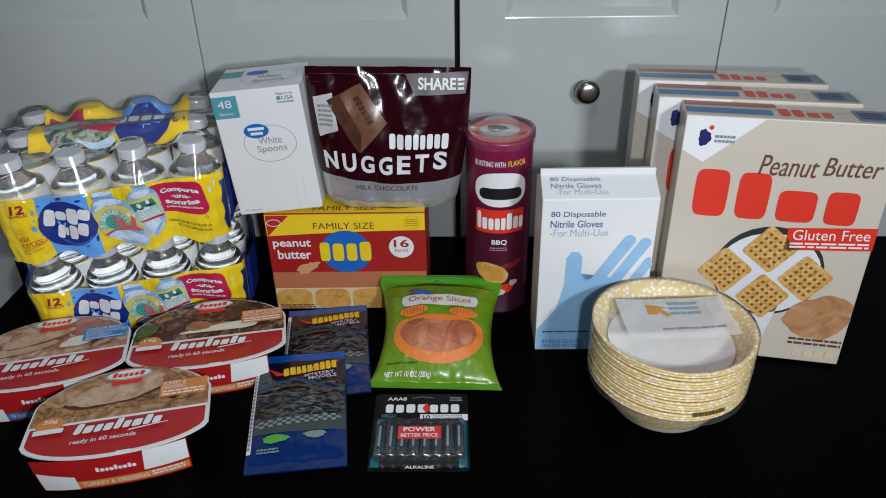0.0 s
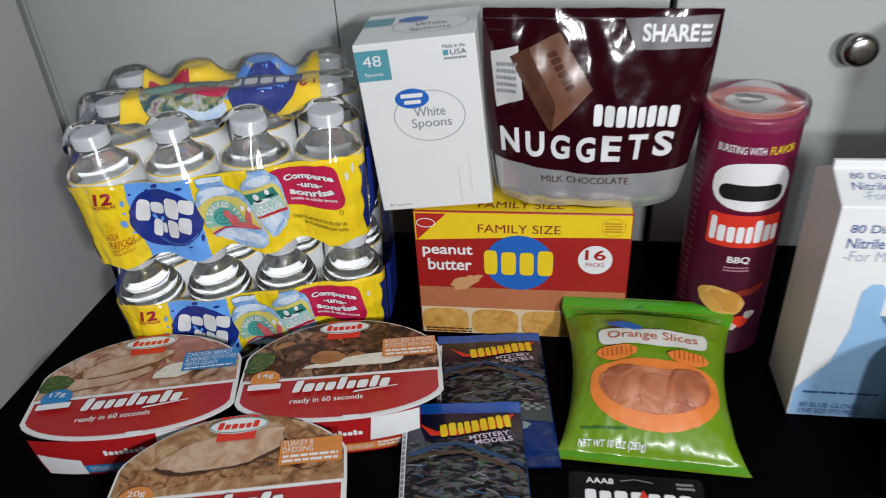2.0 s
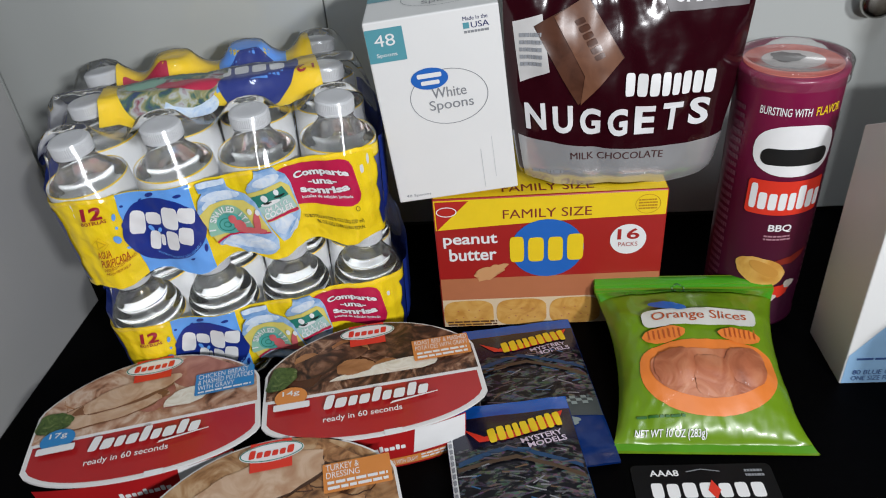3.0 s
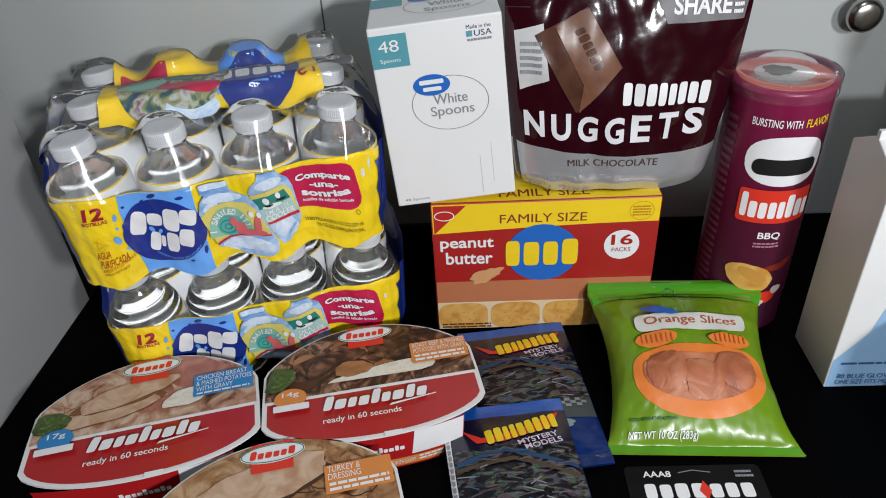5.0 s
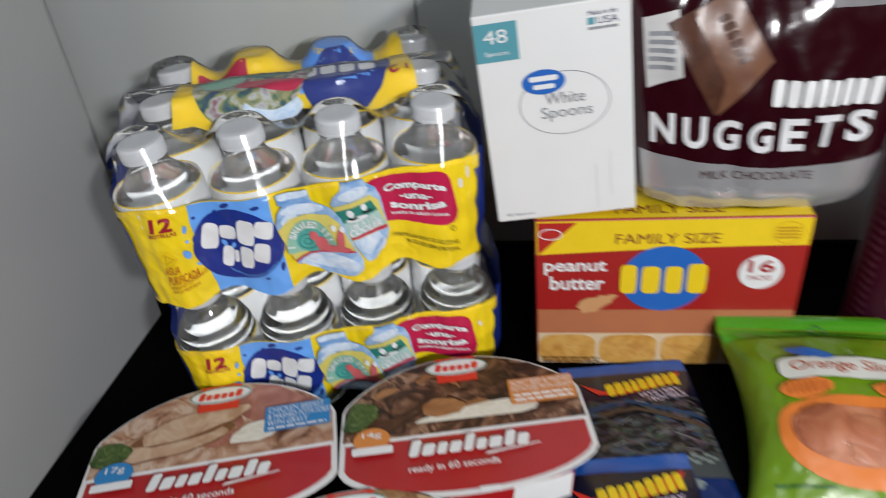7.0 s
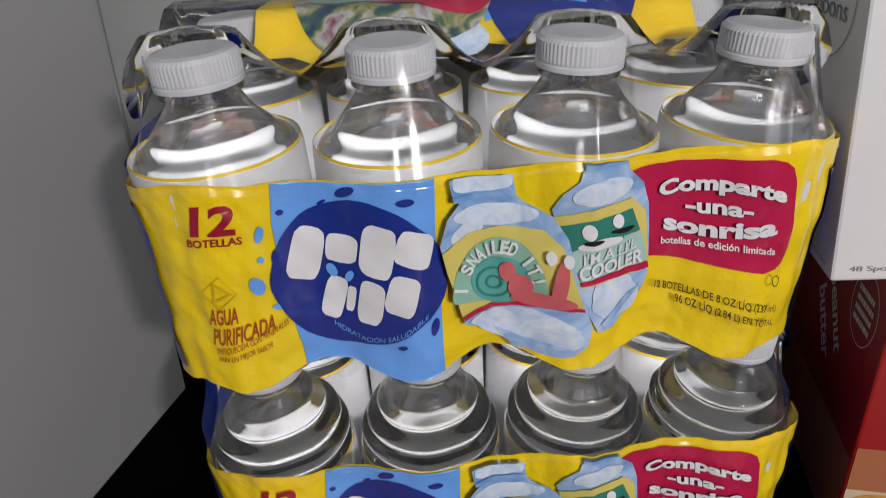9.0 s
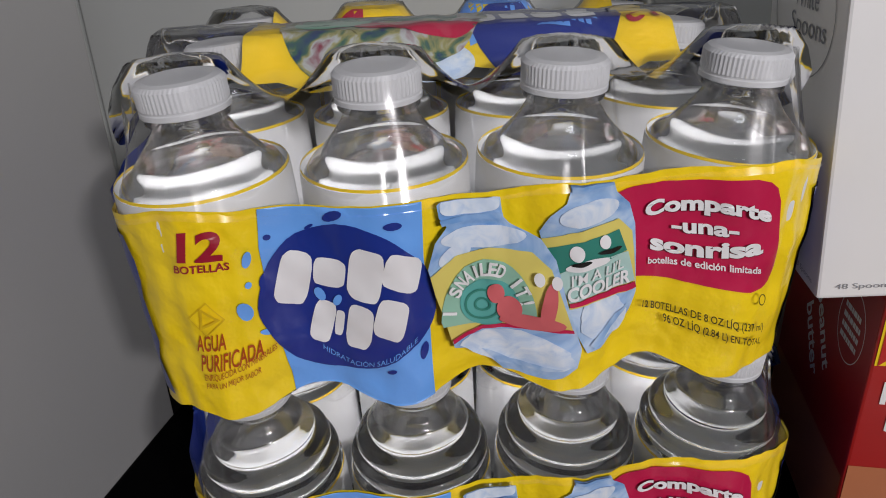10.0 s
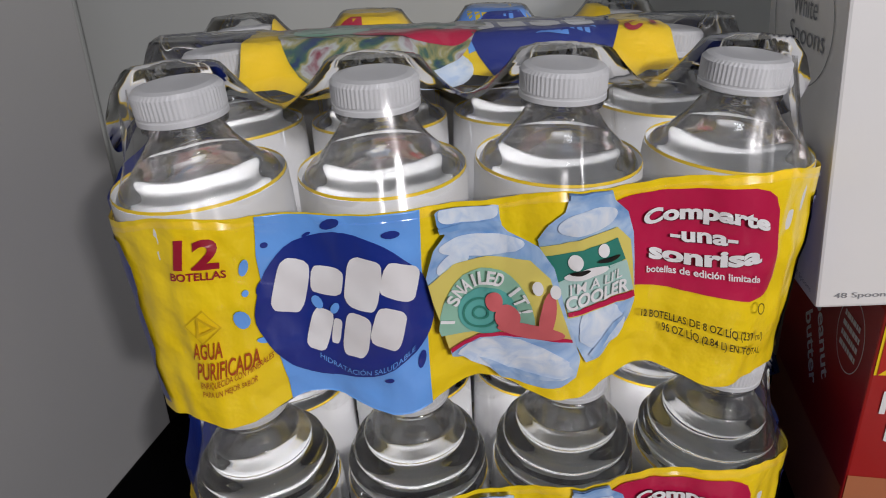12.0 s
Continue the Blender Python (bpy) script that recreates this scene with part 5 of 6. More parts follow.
    # front flap folded down to the table
    fl = sheet(lambda a, b: Vector(((a - 0.5) * (0.124 + 0.004 * b) - 0.004, -0.0556 + 0.004 * (1 - b) + 0.007 * (2 * abs(a - 0.5)) ** 2.4 - 0.001 * math.sin(math.pi * b), 0.0005 + b * (MZ - 0.0025))), 24, 6)
    part("front_flap", fl, REDP, ob, "red printed front flap", True)
    ff = lambda u, v, k: Vector((u * (0.124 + 0.004 * v) - 0.004, -0.0556 + 0.004 * (1 - v) + 0.007 * (2 * abs(u)) ** 2.4 - 0.001 * math.sin(math.pi * v) - STEP * k, 0.0005 + v * (MZ - 0.0025)))
    decal(ob, "white_wedge", [[(0.22, 0.98), (0.495, 0.98), (0.495, 0.38), (0.20, 0.36)]], WHITE, ff, 1, 0.04)
    decal(ob, "white_wedge", [[(-0.49, 0.62), (-0.25, 0.46), (-0.25, 0.02), (-0.49, 0.02)]], WHITE, ff, 1, 0.04)
    decal(ob, "logo", blocks(9, -0.10, 0.55, 0.16, 0.70, 8, 0.2, 0.0, (0, 4, 7)), WHITE, ff, 1, 0.04)
    decal(ob, "name_strip", [rect(-0.25, 0.06, 0.49, 0.30)], tab_ink, ff, 1, 0.04)
    decal(ob, "lettering", words(" ".join(lines), -0.22, 0.11, 0.22, 0.25), WHITE, ff, 2, 0.04)
    decal(ob, "small_print", bars(0.24, 0.12, 0.46, 0.30, 2, 3), WHITE, ff, 2, 0.04)
    # white hinge tabs along the front edge of the top
    decal(ob, "edge_tab", [rect(0.004, -0.0590, 0.016, -0.0545)], WHITE, t, 3)
    return ob


TURKEY = food("turkey_print", [(0.30, (0.06, 0.022, 0.01)), (0.42, (0.30, 0.15, 0.06)), (0.52, (0.40, 0.23, 0.11)), (0.62, (0.52, 0.35, 0.20)), (0.76, (0.40, 0.20, 0.09))], 42, warp=1.8)
STUFFING = food("stuffing_print", [(0.3, (0.10, 0.04, 0.015)), (0.5, (0.32, 0.15, 0.06)), (0.7, (0.50, 0.28, 0.13))], 90)
CHICKEN = food("chicken_print", [(0.30, (0.10, 0.04, 0.02)), (0.42, (0.38, 0.19, 0.11)), (0.52, (0.50, 0.32, 0.22)), (0.60, (0.62, 0.47, 0.36)), (0.76, (0.45, 0.22, 0.13))], 40, warp=1.8)
MASH = food("mash_print", [(0.3, (0.66, 0.60, 0.48)), (0.52, (0.78, 0.75, 0.66)), (0.8, (0.58, 0.44, 0.30))], 60)
BEEF = food("beef_print", [(0.32, (0.012, 0.006, 0.004)), (0.45, (0.06, 0.022, 0.012)), (0.55, (0.19, 0.085, 0.045)), (0.63, (0.38, 0.23, 0.15)), (0.74, (0.08, 0.03, 0.015))], 60, warp=2.4)
HERB = food("herb_print", [(0.35, (0.02, 0.05, 0.01)), (0.6, (0.09, 0.14, 0.03)), (0.8, (0.3, 0.3, 0.15))], 140)
GRAVY = food("gravy_print", [(0.3, (0.26, 0.10, 0.03)), (0.6, (0.42, 0.20, 0.08))], 30)
DARKM = ink("meat_shadow", (0.06, 0.025, 0.012))
PINKM = food("pink_meat_print", [(0.3, (0.30, 0.10, 0.07)), (0.6, (0.46, 0.20, 0.14)), (0.8, (0.55, 0.30, 0.22))], 35)
SLICE = food("pale_slice_print", [(0.3, (0.42, 0.23, 0.13)), (0.45, (0.50, 0.32, 0.20)), (0.62, (0.61, 0.44, 0.31))], 38, warp=1.6)
ROAST = food("dark_roast_print", [(0.32, (0.012, 0.006, 0.004)), (0.46, (0.055, 0.020, 0.010)), (0.58, (0.16, 0.07, 0.036)), (0.72, (0.30, 0.16, 0.10))], 55, warp=1.8)
ORANGE = ink("tab_orange", (0.66, 0.24, 0.05))
TABBLUE = ink("tab_sky", (0.03, 0.22, 0.52))
meal(pose(-0.413, 0.798, 0, 0, 0, 15), "red oval sleeve meal of chicken and mash, blue tab", TABBLUE, ["CHICKEN BREAST", "& MASHED POTATOES", "WITH GRAVY"], "17g",
     (CHICKEN, [(0.040, 0.030, 0.030, 0.017, -22, PINKM), (-0.030, 0.009, 0.040, 0.0135, 9, ink("gravy_line", (0.20, 0.085, 0.035))), (-0.030, 0.0105, 0.039, 0.0125, 9, SLICE), (-0.016, 0.021, 0.036, 0.0105, 14, ink("gravy_line", (0.20, 0.085, 0.035))), (-0.015, 0.0225, 0.035, 0.0100, 14, SLICE), (-0.065, 0.006, 0.013, 0.010, 0, HERB), (0.026, 0.006, 0.017, 0.009, 20, MASH)], (GRAVY, CHICKEN, CHICKEN, CHICKEN, PINKM)))
meal(pose(-0.2575, 0.831, 0, 0, 0, 12), "red oval sleeve meal of roast beef and mash, orange tab", ORANGE, ["ROAST BEEF & MASHED", "POTATOES WITH GRAVY"], "14g",
     (BEEF, [(-0.034, 0.020, 0.032, 0.011, 16, ROAST), (0.032, 0.032, 0.036, 0.014, -6, ROAST), (0.030, 0.016, 0.024, 0.007, -14, ROAST), (0.012, 0.002, 0.040, 0.008, 5, MASH), (-0.012, 0.010, 0.014, 0.008, 0, GRAVY), (-0.068, 0.010, 0.014, 0.012, 20, HERB)], (DARKM, BEEF, BEEF, CHOC, GRAVY)))
meal(pose(-0.303, 0.716, 0, 0, 0, 13.5), "red oval sleeve meal of turkey and dressing, orange tab", ORANGE, ["TURKEY &", "DRESSING"], "20g",
     (TURKEY, [(0.052, 0.030, 0.030, 0.022, -20, STUFFING), (-0.040, 0.004, 0.034, 0.011, 8, STUFFING), (-0.006, 0.0225, 0.044, 0.0165, 12, ink("meat_shadow", (0.06, 0.025, 0.012))), (-0.006, 0.0245, 0.043, 0.0160, 12, SLICE)], (DARKM, TURKEY, TURKEY, STUFFING, TURKEY)))

# ---- foil toy car bags ----
BAGPIC = busy("busy_car_print", 0.13)
FOILT = mat("bright_blue_foil", (0.008, 0.085, 0.40), 0.2, var=0.1, scale=30, bump=0.4, bscale=90, coat=0.4)
FOILB = mat("blue_foil", (0.003, 0.020, 0.115), 0.22, var=0.1, scale=30, bump=0.3, bscale=60, coat=0.25)
NIGHT = mat("night_blue_foil", (0.006, 0.006, 0.022), 0.25, var=0.1, scale=30, bump=0.3, bscale=60, coat=0.2)
HW, HL = 0.091, 0.150


def bag_height(u, v, w, l, fat, seed, crimp=0.010, crush=0.14):
    e, f = abs(2 * u / w - 1), max(0.0, min(v - crimp, l - crimp - v)) / (0.5 * l - crimp)
    h = fat * math.sqrt(max(0.0, 1 - e ** 2.5)) * min(1.0, 1.6 * f) ** 0.6
    return h + crush * fat * noise.noise((u * 45, v * 38, seed)) + (0.35 * crush * fat + 0.0003) * noise.noise((u * 170, v * 110, seed + 3)) + 0.0008


def toy_bag(m, seed):
    ob = thing("toy_bag", "crinkled dark blue foil toy car bag with a busy picture", "toy bag", m, "foil toy bags")
    top = lambda u, v, k: Vector((u - HW / 2, v, bag_height(u, v, HW, HL, 0.007, seed) + 0.002 + 2 * STEP * k))
    part("front_foil", sheet(lambda a, b: top(a * HW, b * HL, 0), 40, 60), FOILB, ob, "crinkled blue foil", True)
    part("back_foil", sheet(lambda a, b: Vector(((a - 0.5) * HW, b * HL, 0.0012)), 4, 4), FOILB, ob)
    decal(ob, "header", [rect(0.0006, 0.138, HW - 0.0006, HL - 0.0006)], FOILT, top, 1, 0.006, "bright blue crimped header")
    decal(ob, "picture", [rect(0.004, 0.056, HW - 0.001, 0.110)], BAGPIC, top, 1, 0.006, "busy printed car picture")
    decal(ob, "night_panel", [rect(0.004, 0.108, HW - 0.001, 0.138)], NIGHT, top, 1, 0.006)
    decal(ob, "road_line", [[(0.006, 0.096), (0.040, 0.104), (0.088, 0.086), (0.088, 0.089), (0.040, 0.108), (0.006, 0.100)]], ink("track_blue_dim", (0.015, 0.05, 0.12)), top, 2, 0.006)
    decal(ob, "road_line", [[(0.005, 0.092), (0.045, 0.096), (0.088, 0.078), (0.088, 0.081), (0.045, 0.099), (0.005, 0.095)]], ink("track_tan_dim", (0.07, 0.042, 0.024)), top, 3, 0.006)
    decal(ob, "logo", [[(0.012, 0.128), (0.026, 0.118), (0.050, 0.122), (0.085, 0.136), (0.078, 0.122), (0.040, 0.113), (0.022, 0.114)]], CHEXRED, top, 2, 0.006, "plain red and yellow flame-like shape")
    decal(ob, "logo_shape", turned(blocks(9, 0.028, 0.1150, 0.083, 0.1285, 2, 0.12, 0.1), 0.05, 0.12, 11), YELLOW, top, 3, 0.006)
    decal(ob, "lettering", turned(words("MYSTERY", 0.050, 0.110, 0.080, 0.1145, thick=0.02), 0.065, 0.112, 11), ink("pink_white", (0.6, 0.5, 0.6)), top, 4, 0.006)
    decal(ob, "lettering", turned(words("MODELS", 0.054, 0.1045, 0.082, 0.109, thick=0.02), 0.065, 0.107, 11), ink("pink_white", (0.6, 0.5, 0.6)), top, 4, 0.006)
    rnd = random.Random(seed)
    for _ in range(34):
        x, y = rnd.uniform(0.010, 0.080), rnd.uniform(0.058, 0.106)
        w, tn = rnd.uniform(0.004, 0.014), rnd.uniform(-35, 35)
        decal(ob, "picture_fleck", turned([rect(x - w / 2, y - 0.0004, x + w / 2, y + 0.0005)], x, y, tn), rnd.choice((ink("pale_chrome", (0.22, 0.22, 0.24)), ink("dim_mauve", (0.10, 0.07, 0.09)), ink("track_blue", (0.03, 0.10, 0.22)), ink("track_tan", (0.13, 0.075, 0.04)), ink("dim_grey", (0.10, 0.10, 0.11)))), top, 5, 0.008)
    chk = [rect(0.006 + 0.0042 * i, 0.0480 + 0.0026 * j, 0.0102 + 0.0042 * i, 0.0506 + 0.0026 * j) for i in range(19) for j in range(3) if (i + j) % 2]
    decal(ob, "check_strip", [rect(0.004, 0.040, HW - 0.001, 0.0575)], ink("olive_dark", (0.05, 0.06, 0.06)), top, 1, 0.006)
    for cell in turned(chk, 0.045, 0.05, 3):
        decal(ob, "check_square", [cell], ink("check_white", (0.20, 0.24, 0.23)), top, 2, 0.006)
    decal(ob, "car_shape", [oval(0.026, 0.033, 0.012, 0.0045, wob=0.08, seed=4)], ink("car_green", (0.10, 0.35, 0.05)), top, 2, 0.006)
    decal(ob, "small_print", [oval(0.062, 0.035, 0.010, 0.004, wob=0.1, seed=2)], ink("check_white", (0.20, 0.24, 0.23)), top, 2, 0.006)
    decal(ob, "small_print", bars(0.010, 0.018, 0.030, 0.024, 2, 3), ink("check_white", (0.20, 0.24, 0.23)), top, 2, 0.006)
    decal(ob, "side_strip", [rect(0.0003, 0.020, 0.0042, 0.136)], WHITE, top, 1, 0.006)
    decal(ob, "side_print", [rect(0.001, 0.024 + 0.005 * i, 0.0032, 0.0275 + 0.005 * i) for i in range(21)], GREY, top, 2, 0.006)
    return ob


toy_bag(pose(-0.130, 0.776, 0.001, 0.5, 0, 8.5), 3)
toy_bag(pose(-0.141, 0.680, 0.001, 4.0, 1.0, 8.5), 11)

# ---- bag of orange candy ----
GREEN = mat("lime_green_film", (0.145, 0.265, 0.006), 0.30, var=0.08, scale=25, bump=0.1, bscale=40, coat=0.15)
GREENH = mat("bright_green_film", (0.07, 0.32, 0.012), 0.2, var=0.08, scale=25, bump=0.4, bscale=110, coat=0.4)
PEEL = mat("orange_peel_print", (0.72, 0.20, 0.03), 0.4, var=0.06, scale=40, bump=0.15, bscale=60, coat=0.05)
CANDY = food("sugared_candy", [(0.25, (0.24, 0.06, 0.02)), (0.45, (0.40, 0.12, 0.05)), (0.62, (0.50, 0.19, 0.09)), (0.85, (0.60, 0.32, 0.2))], 45, rough=0.55, warp=1.0, bump=0.6, coat=0.05)
OW, OL = 0.138, 0.150
candy = thing("candy_bag", "lime green film bag of orange slice candy leaning on the crackers", "candy bag", pose(-0.0220, 0.7900, 0.0015, 15.0, 0, -1.5))


def bag_top(u, v, k):
    s = v / OL
    x = (u - OW / 2) * (1.0 - 0.17 * math.sin(math.pi * min(1.0, s * 1.12)) ** 0.7 + 0.005 * s)
    h = bag_height(u, v, OW, OL, 0.025, 5.0, 0.006, 0.075)
    if s > 0.84:
        h = 0.006 + 0.001 * math.sin(v * 1800) + (h - 0.006) * max(0.0, (0.90 - s) / 0.06)
    return Vector((x, v, h + STEP * k))


part("front_film", sheet(lambda a, b: bag_top(a * OW, b * OL, 0), 60, 80), GREEN, candy, "crinkled lime green film", True)
part("back_film", sheet(lambda a, b: Vector((bag_top(a * OW, b * OL, 0).x, b * OL, -0.0006)), 12, 12), GREEN, candy)
fb = lambda u, v, k: bag_top(u * OW, v * OL, 2.5 * k)
decal(candy, "header", [rect(0.005, 0.84, 0.995, 0.995)], GREENH, fb, 1, 0.03, "bright green crimped header")
decal(candy, "hang_hole", [ring(0.47, 0.905, 0.035, 0.030, 0.005)], ink("dark_green", (0.02, 0.12, 0.01)), fb, 2, 0.03)
decal(candy, "footer", [rect(0.005, 0.005, 0.995, 0.04)], mat("dull_green_film", (0.09, 0.28, 0.01), 0.35, var=0.08, scale=25), fb, 1, 0.03)
moon = [(0.52 + 0.405 * math.cos(a), 0.352 + (0.155 if math.sin(a) > 0 else 0.215) * math.copysign(abs(math.sin(a)) ** (0.55 if math.sin(a) > 0 else 1.0), math.sin(a))) for a in (2 * math.pi * i / 48 for i in range(48))]
moon2 = [(0.52 + 0.345 * math.cos(a), 0.362 + (0.090 if math.sin(a) > 0 else 0.150) * math.copysign(abs(math.sin(a)) ** (0.55 if math.sin(a) > 0 else 1.0), math.sin(a))) for a in (2 * math.pi * i / 48 for i in range(48))]
decal(candy, "peel_print", [moon], PEEL, fb, 1, 0.03, "orange fruit slice print")
decal(candy, "window", [moon2], CANDY, fb, 2, 0.03, "clear window onto sugared orange candy")
for i, (x, y) in enumerate(((0.32, 0.357), (0.53, 0.317), (0.74, 0.362))):
    decal(candy, "candy_piece", [oval(x, y, 0.118, 0.098, wob=0.05, seed=i, power=2.6)], CANDY, lambda u, v, k, x=x, y=y: fb(u, v, k) + Vector((0, 0, 0.002 * max(0.0, 1 - ((u - x) / 0.118) ** 2 - ((v - y) / 0.098) ** 2) ** 0.5)), 3, 0.02)
decal(candy, "slice_picture", [oval(0.28, 0.535, 0.13, 0.045, wob=0.03, seed=1, turn=4)], PEEL, fb, 3, 0.03)
decal(candy, "slice_picture", [oval(0.74, 0.525, 0.13, 0.042, wob=0.03, seed=2, turn=-4)], PEEL, fb, 3, 0.03)
for cx in (0.28, 0.74):
    decal(candy, "slice_line", [rect(cx - 0.09 + 0.03 * i, 0.510, cx - 0.083 + 0.03 * i, 0.560) for i in range(7)], ink("slice_dark", (0.48, 0.10, 0.02)), fb, 4, 0.03)
decal(candy, "name_panel", [rrect(0.17, 0.580, 0.86, 0.680, 0.04)], mat("label_grey_white", (0.60, 0.60, 0.55), 0.25, var=0.05, coat=0.4), fb, 4, 0.03)
decal(candy, "lettering", words("Orange Slices", 0.23, 0.600, 0.80, 0.660), RUST, fb, 5, 0.03)
decal(candy, "leaf_mark", [oval(0.34, 0.705, 0.11, 0.030, turn=-12)], BLUE, fb, 5, 0.03)
decal(candy, "lettering", words("NET WT 10 OZ (283g)", 0.10, 0.050, 0.47, 0.088, thick=0.01), WHITE, fb, 2, 0.03)
decal(candy, "small_print", bars(0.10, 0.130, 0.36, 0.150, 1, 2), ink("dark_green", (0.02, 0.12, 0.01)), fb, 2, 0.03)

# ---- battery card ----
KW, KL = 0.092, 0.100
card = thing("battery_card", "black blister card of eight slim batteries lying on the table", "batteries", pose(-0.0780, 0.6810, 0, 0, 0, 1.0))
M_BCARD = mat("black_gloss_card", (0.003, 0.003, 0.0035), 0.3, var=0.1, coat=0.05, spec=0.2)
bm = bmesh.new()
pts = rrect(0, 0, KW, KL, 0.004)
lo, hi = [bm.verts.new((x, y, 0.0003)) for x, y in pts], [bm.verts.new((x, y, 0.0013)) for x, y in pts]
bm.faces.new(lo[::-1])
bm.faces.new(hi)
for i in range(len(pts)):
    bm.faces.new((lo[i], lo[(i + 1) % len(pts)], hi[(i + 1) % len(pts)], hi[i]))
part("backing_card", bm, M_BCARD, card, "black printed card")
T = flat_top(0, 0, 0.0013)
decal(card, "teal_panel", [rect(0.002, 0.004, KW - 0.002, 0.060)], mat("teal_print", (0.01, 0.13, 0.17), 0.25, var=0.2, scale=25, coat=0.3), T, 1)
decal(card, "dark_panel", [rect(0.010, 0.002, KW - 0.010, 0.062)], M_BCARD, T, 2)
decal(card, "lettering", words("AAA8", 0.012, 0.0905, 0.031, 0.0955, thick=0.02), WHITE, T, 1)
decal(card, "origin_mark", bars(0.074, 0.089, 0.086, 0.096, 2, 3), GREY, T, 1)
decal(card, "hang_slot", [[(0.036, 0.0935), (0.046, 0.0955), (0.058, 0.0935), (0.058, 0.0942), (0.046, 0.0962), (0.036, 0.0942)]], GREY, T, 1)
decal(card, "logo", blocks(7, 0.011, 0.0735, 0.083, 0.0855, 31, 0.12), WHITE, T, 1, label="row of plain white maker shapes")
decal(card, "logo", [[(0.047, 0.079), (0.051, 0.087), (0.055, 0.079), (0.051, 0.072)]], CHEXRED, T, 2)
decal(card, "lettering", words("HIGH", 0.008, 0.0665, 0.021, 0.0715), TEAL, T, 1)
decal(card, "lettering", words("ENERGY", 0.008, 0.0605, 0.030, 0.0652), TEAL, T, 3)
decal(card, "white_bar", [rect(0.045, 0.062, KW - 0.001, 0.0705)], WHITE, T, 3)
decal(card, "lettering", words("10", 0.048, 0.0635, 0.055, 0.0690, thick=0.02), BLACK, T, 4)
decal(card, "lettering", words("YEAR POWER", 0.057, 0.0668, 0.086, 0.0694), BLACK, T, 4)
decal(card, "lettering", words("GUARANTEE", 0.057, 0.0632, 0.086, 0.0658), BLACK, T, 4)
M_CELL = mat("black_teal_cell", (0.012, 0.03, 0.04), 0.25, metal=0.3, var=0.3, scale=60)
cell = mesh_of(lathe([(0.001, 0.0), (0.0036, 0.0), (0.0050, 0.0006), (0.0050, 0.040), (0.0044, 0.0410), (0.0020, 0.0412), (0.0019, 0.0424), (0.001, 0.0426)], 20), "battery", M_CELL, True)
tipm = mesh_of(lathe([(0.0014, -0.0004), (0.0045, -0.0004), (0.00515, 0.0004), (0.00515, 0.0045)], 20, False), "end_cap", M_STEEL, True)
for i in range(8):
    b = new("battery", cell)
    b.parent = card
    b.matrix_local = Matrix.Translation((0.0095 + 0.0104 * i, 0.010, 0.0072)) @ pose(0, 0, 0, -90, 0, 0) @ pose(0, 0, 0, 0, 0, 50 * i)
    c = new("end_cap", tipm)
    c.parent = b
cs = lambda u, v, k: Vector((u, v, 0.0123 + STEP * k))
decal(card, "battery_print", [rect(0.0085 + 0.0104 * i, 0.020, 0.0105 + 0.0104 * i, 0.045) for i in range(8)], GREY, lambda u, v, k: Vector((u, v, 0.0123)), 1)
decal(card, "red_panel", [rect(0.026, 0.028, 0.066, 0.044)], RED, cs, 2, label="red printed sticker")
decal(card, "lettering", words("POWER", 0.031, 0.037, 0.061, 0.0425, thick=0.02), WHITE, cs, 3)
decal(card, "lettering", words("BETTER PRICE", 0.029, 0.030, 0.063, 0.0345, thick=0.01), WHITE, cs, 3)
decal(card, "lettering", words("ALKALINE", 0.034, 0.0025, 0.060, 0.0058, thick=0.01), WHITE, T, 3)


def blister(a, b):
    x, y = 0.002 + a * (KW - 0.004), 0.005 + b * 0.053
    e = min(a, 1 - a) / 0.04, min(b, 1 - b) / 0.08
    h = min(1.0, e[0]) ** 0.5 * min(1.0, e[1]) ** 0.5
    return Vector((x, y, 0.0016 + 0.0118 * h - 0.0006 * h * (0.5 + 0.5 * math.cos((x - 0.0095) / 0.0104 * 2 * math.pi + math.pi))))


part("blister", sheet(blister, 90, 40), film("clear_blister_plastic", 0.02, 0.05, 0.1, 70), card, "clear plastic blister", True).visible_shadow = False

# ---- paper bowls ----
M_BOWL = bpy.data.materials.new("yellow_flower_paper")
M_BOWL.use_nodes = True
nt = M_BOWL.node_tree
b_ = nt.nodes["Principled BSDF"]
tc_, vo_, rp_ = nt.nodes.new("ShaderNodeTexCoord"), nt.nodes.new("ShaderNodeTexVoronoi"), nt.nodes.new("ShaderNodeValToRGB")
vo_.inputs["Scale"].default_value = 210
nt.links.new(tc_.outputs["Object"], vo_.inputs["Vector"])
nt.links.new(vo_.outputs["Distance"], rp_.inputs[0])
rp_.color_ramp.elements[0].position, rp_.color_ramp.elements[0].color = 0.30, (0.78, 0.74, 0.60, 1)
rp_.color_ramp.elements[1].position, rp_.color_ramp.elements[1].color = 0.46, (0.66, 0.50, 0.20, 1)
nt.links.new(rp_.outputs[0], b_.inputs["Base Color"])
b_.inputs["Roughness"].default_value = 0.45
M_PAPER = mat("white_bowl_paper", (0.76, 0.76, 0.75), 0.5, var=0.03)
RB = 0.0735
bowls = thing("paper_bowls", "shrink-wrapped stack of pale yellow patterned paper bowls", "paper bowls", pose(0.2020, 0.7760, 0, 0, 0, 0))
wall = mesh_of(lathe([(0.0420, 0.0006), (0.0440, 0.0), (0.0470, 0.002), (0.0560, 0.018), (0.0660, 0.038), (0.0700, 0.0432), (RB, 0.0440), (RB + 0.0004, 0.0430), (RB - 0.0006, 0.0418), (0.0695, 0.0420)], 64, False), "bowl", M_BOWL, True)
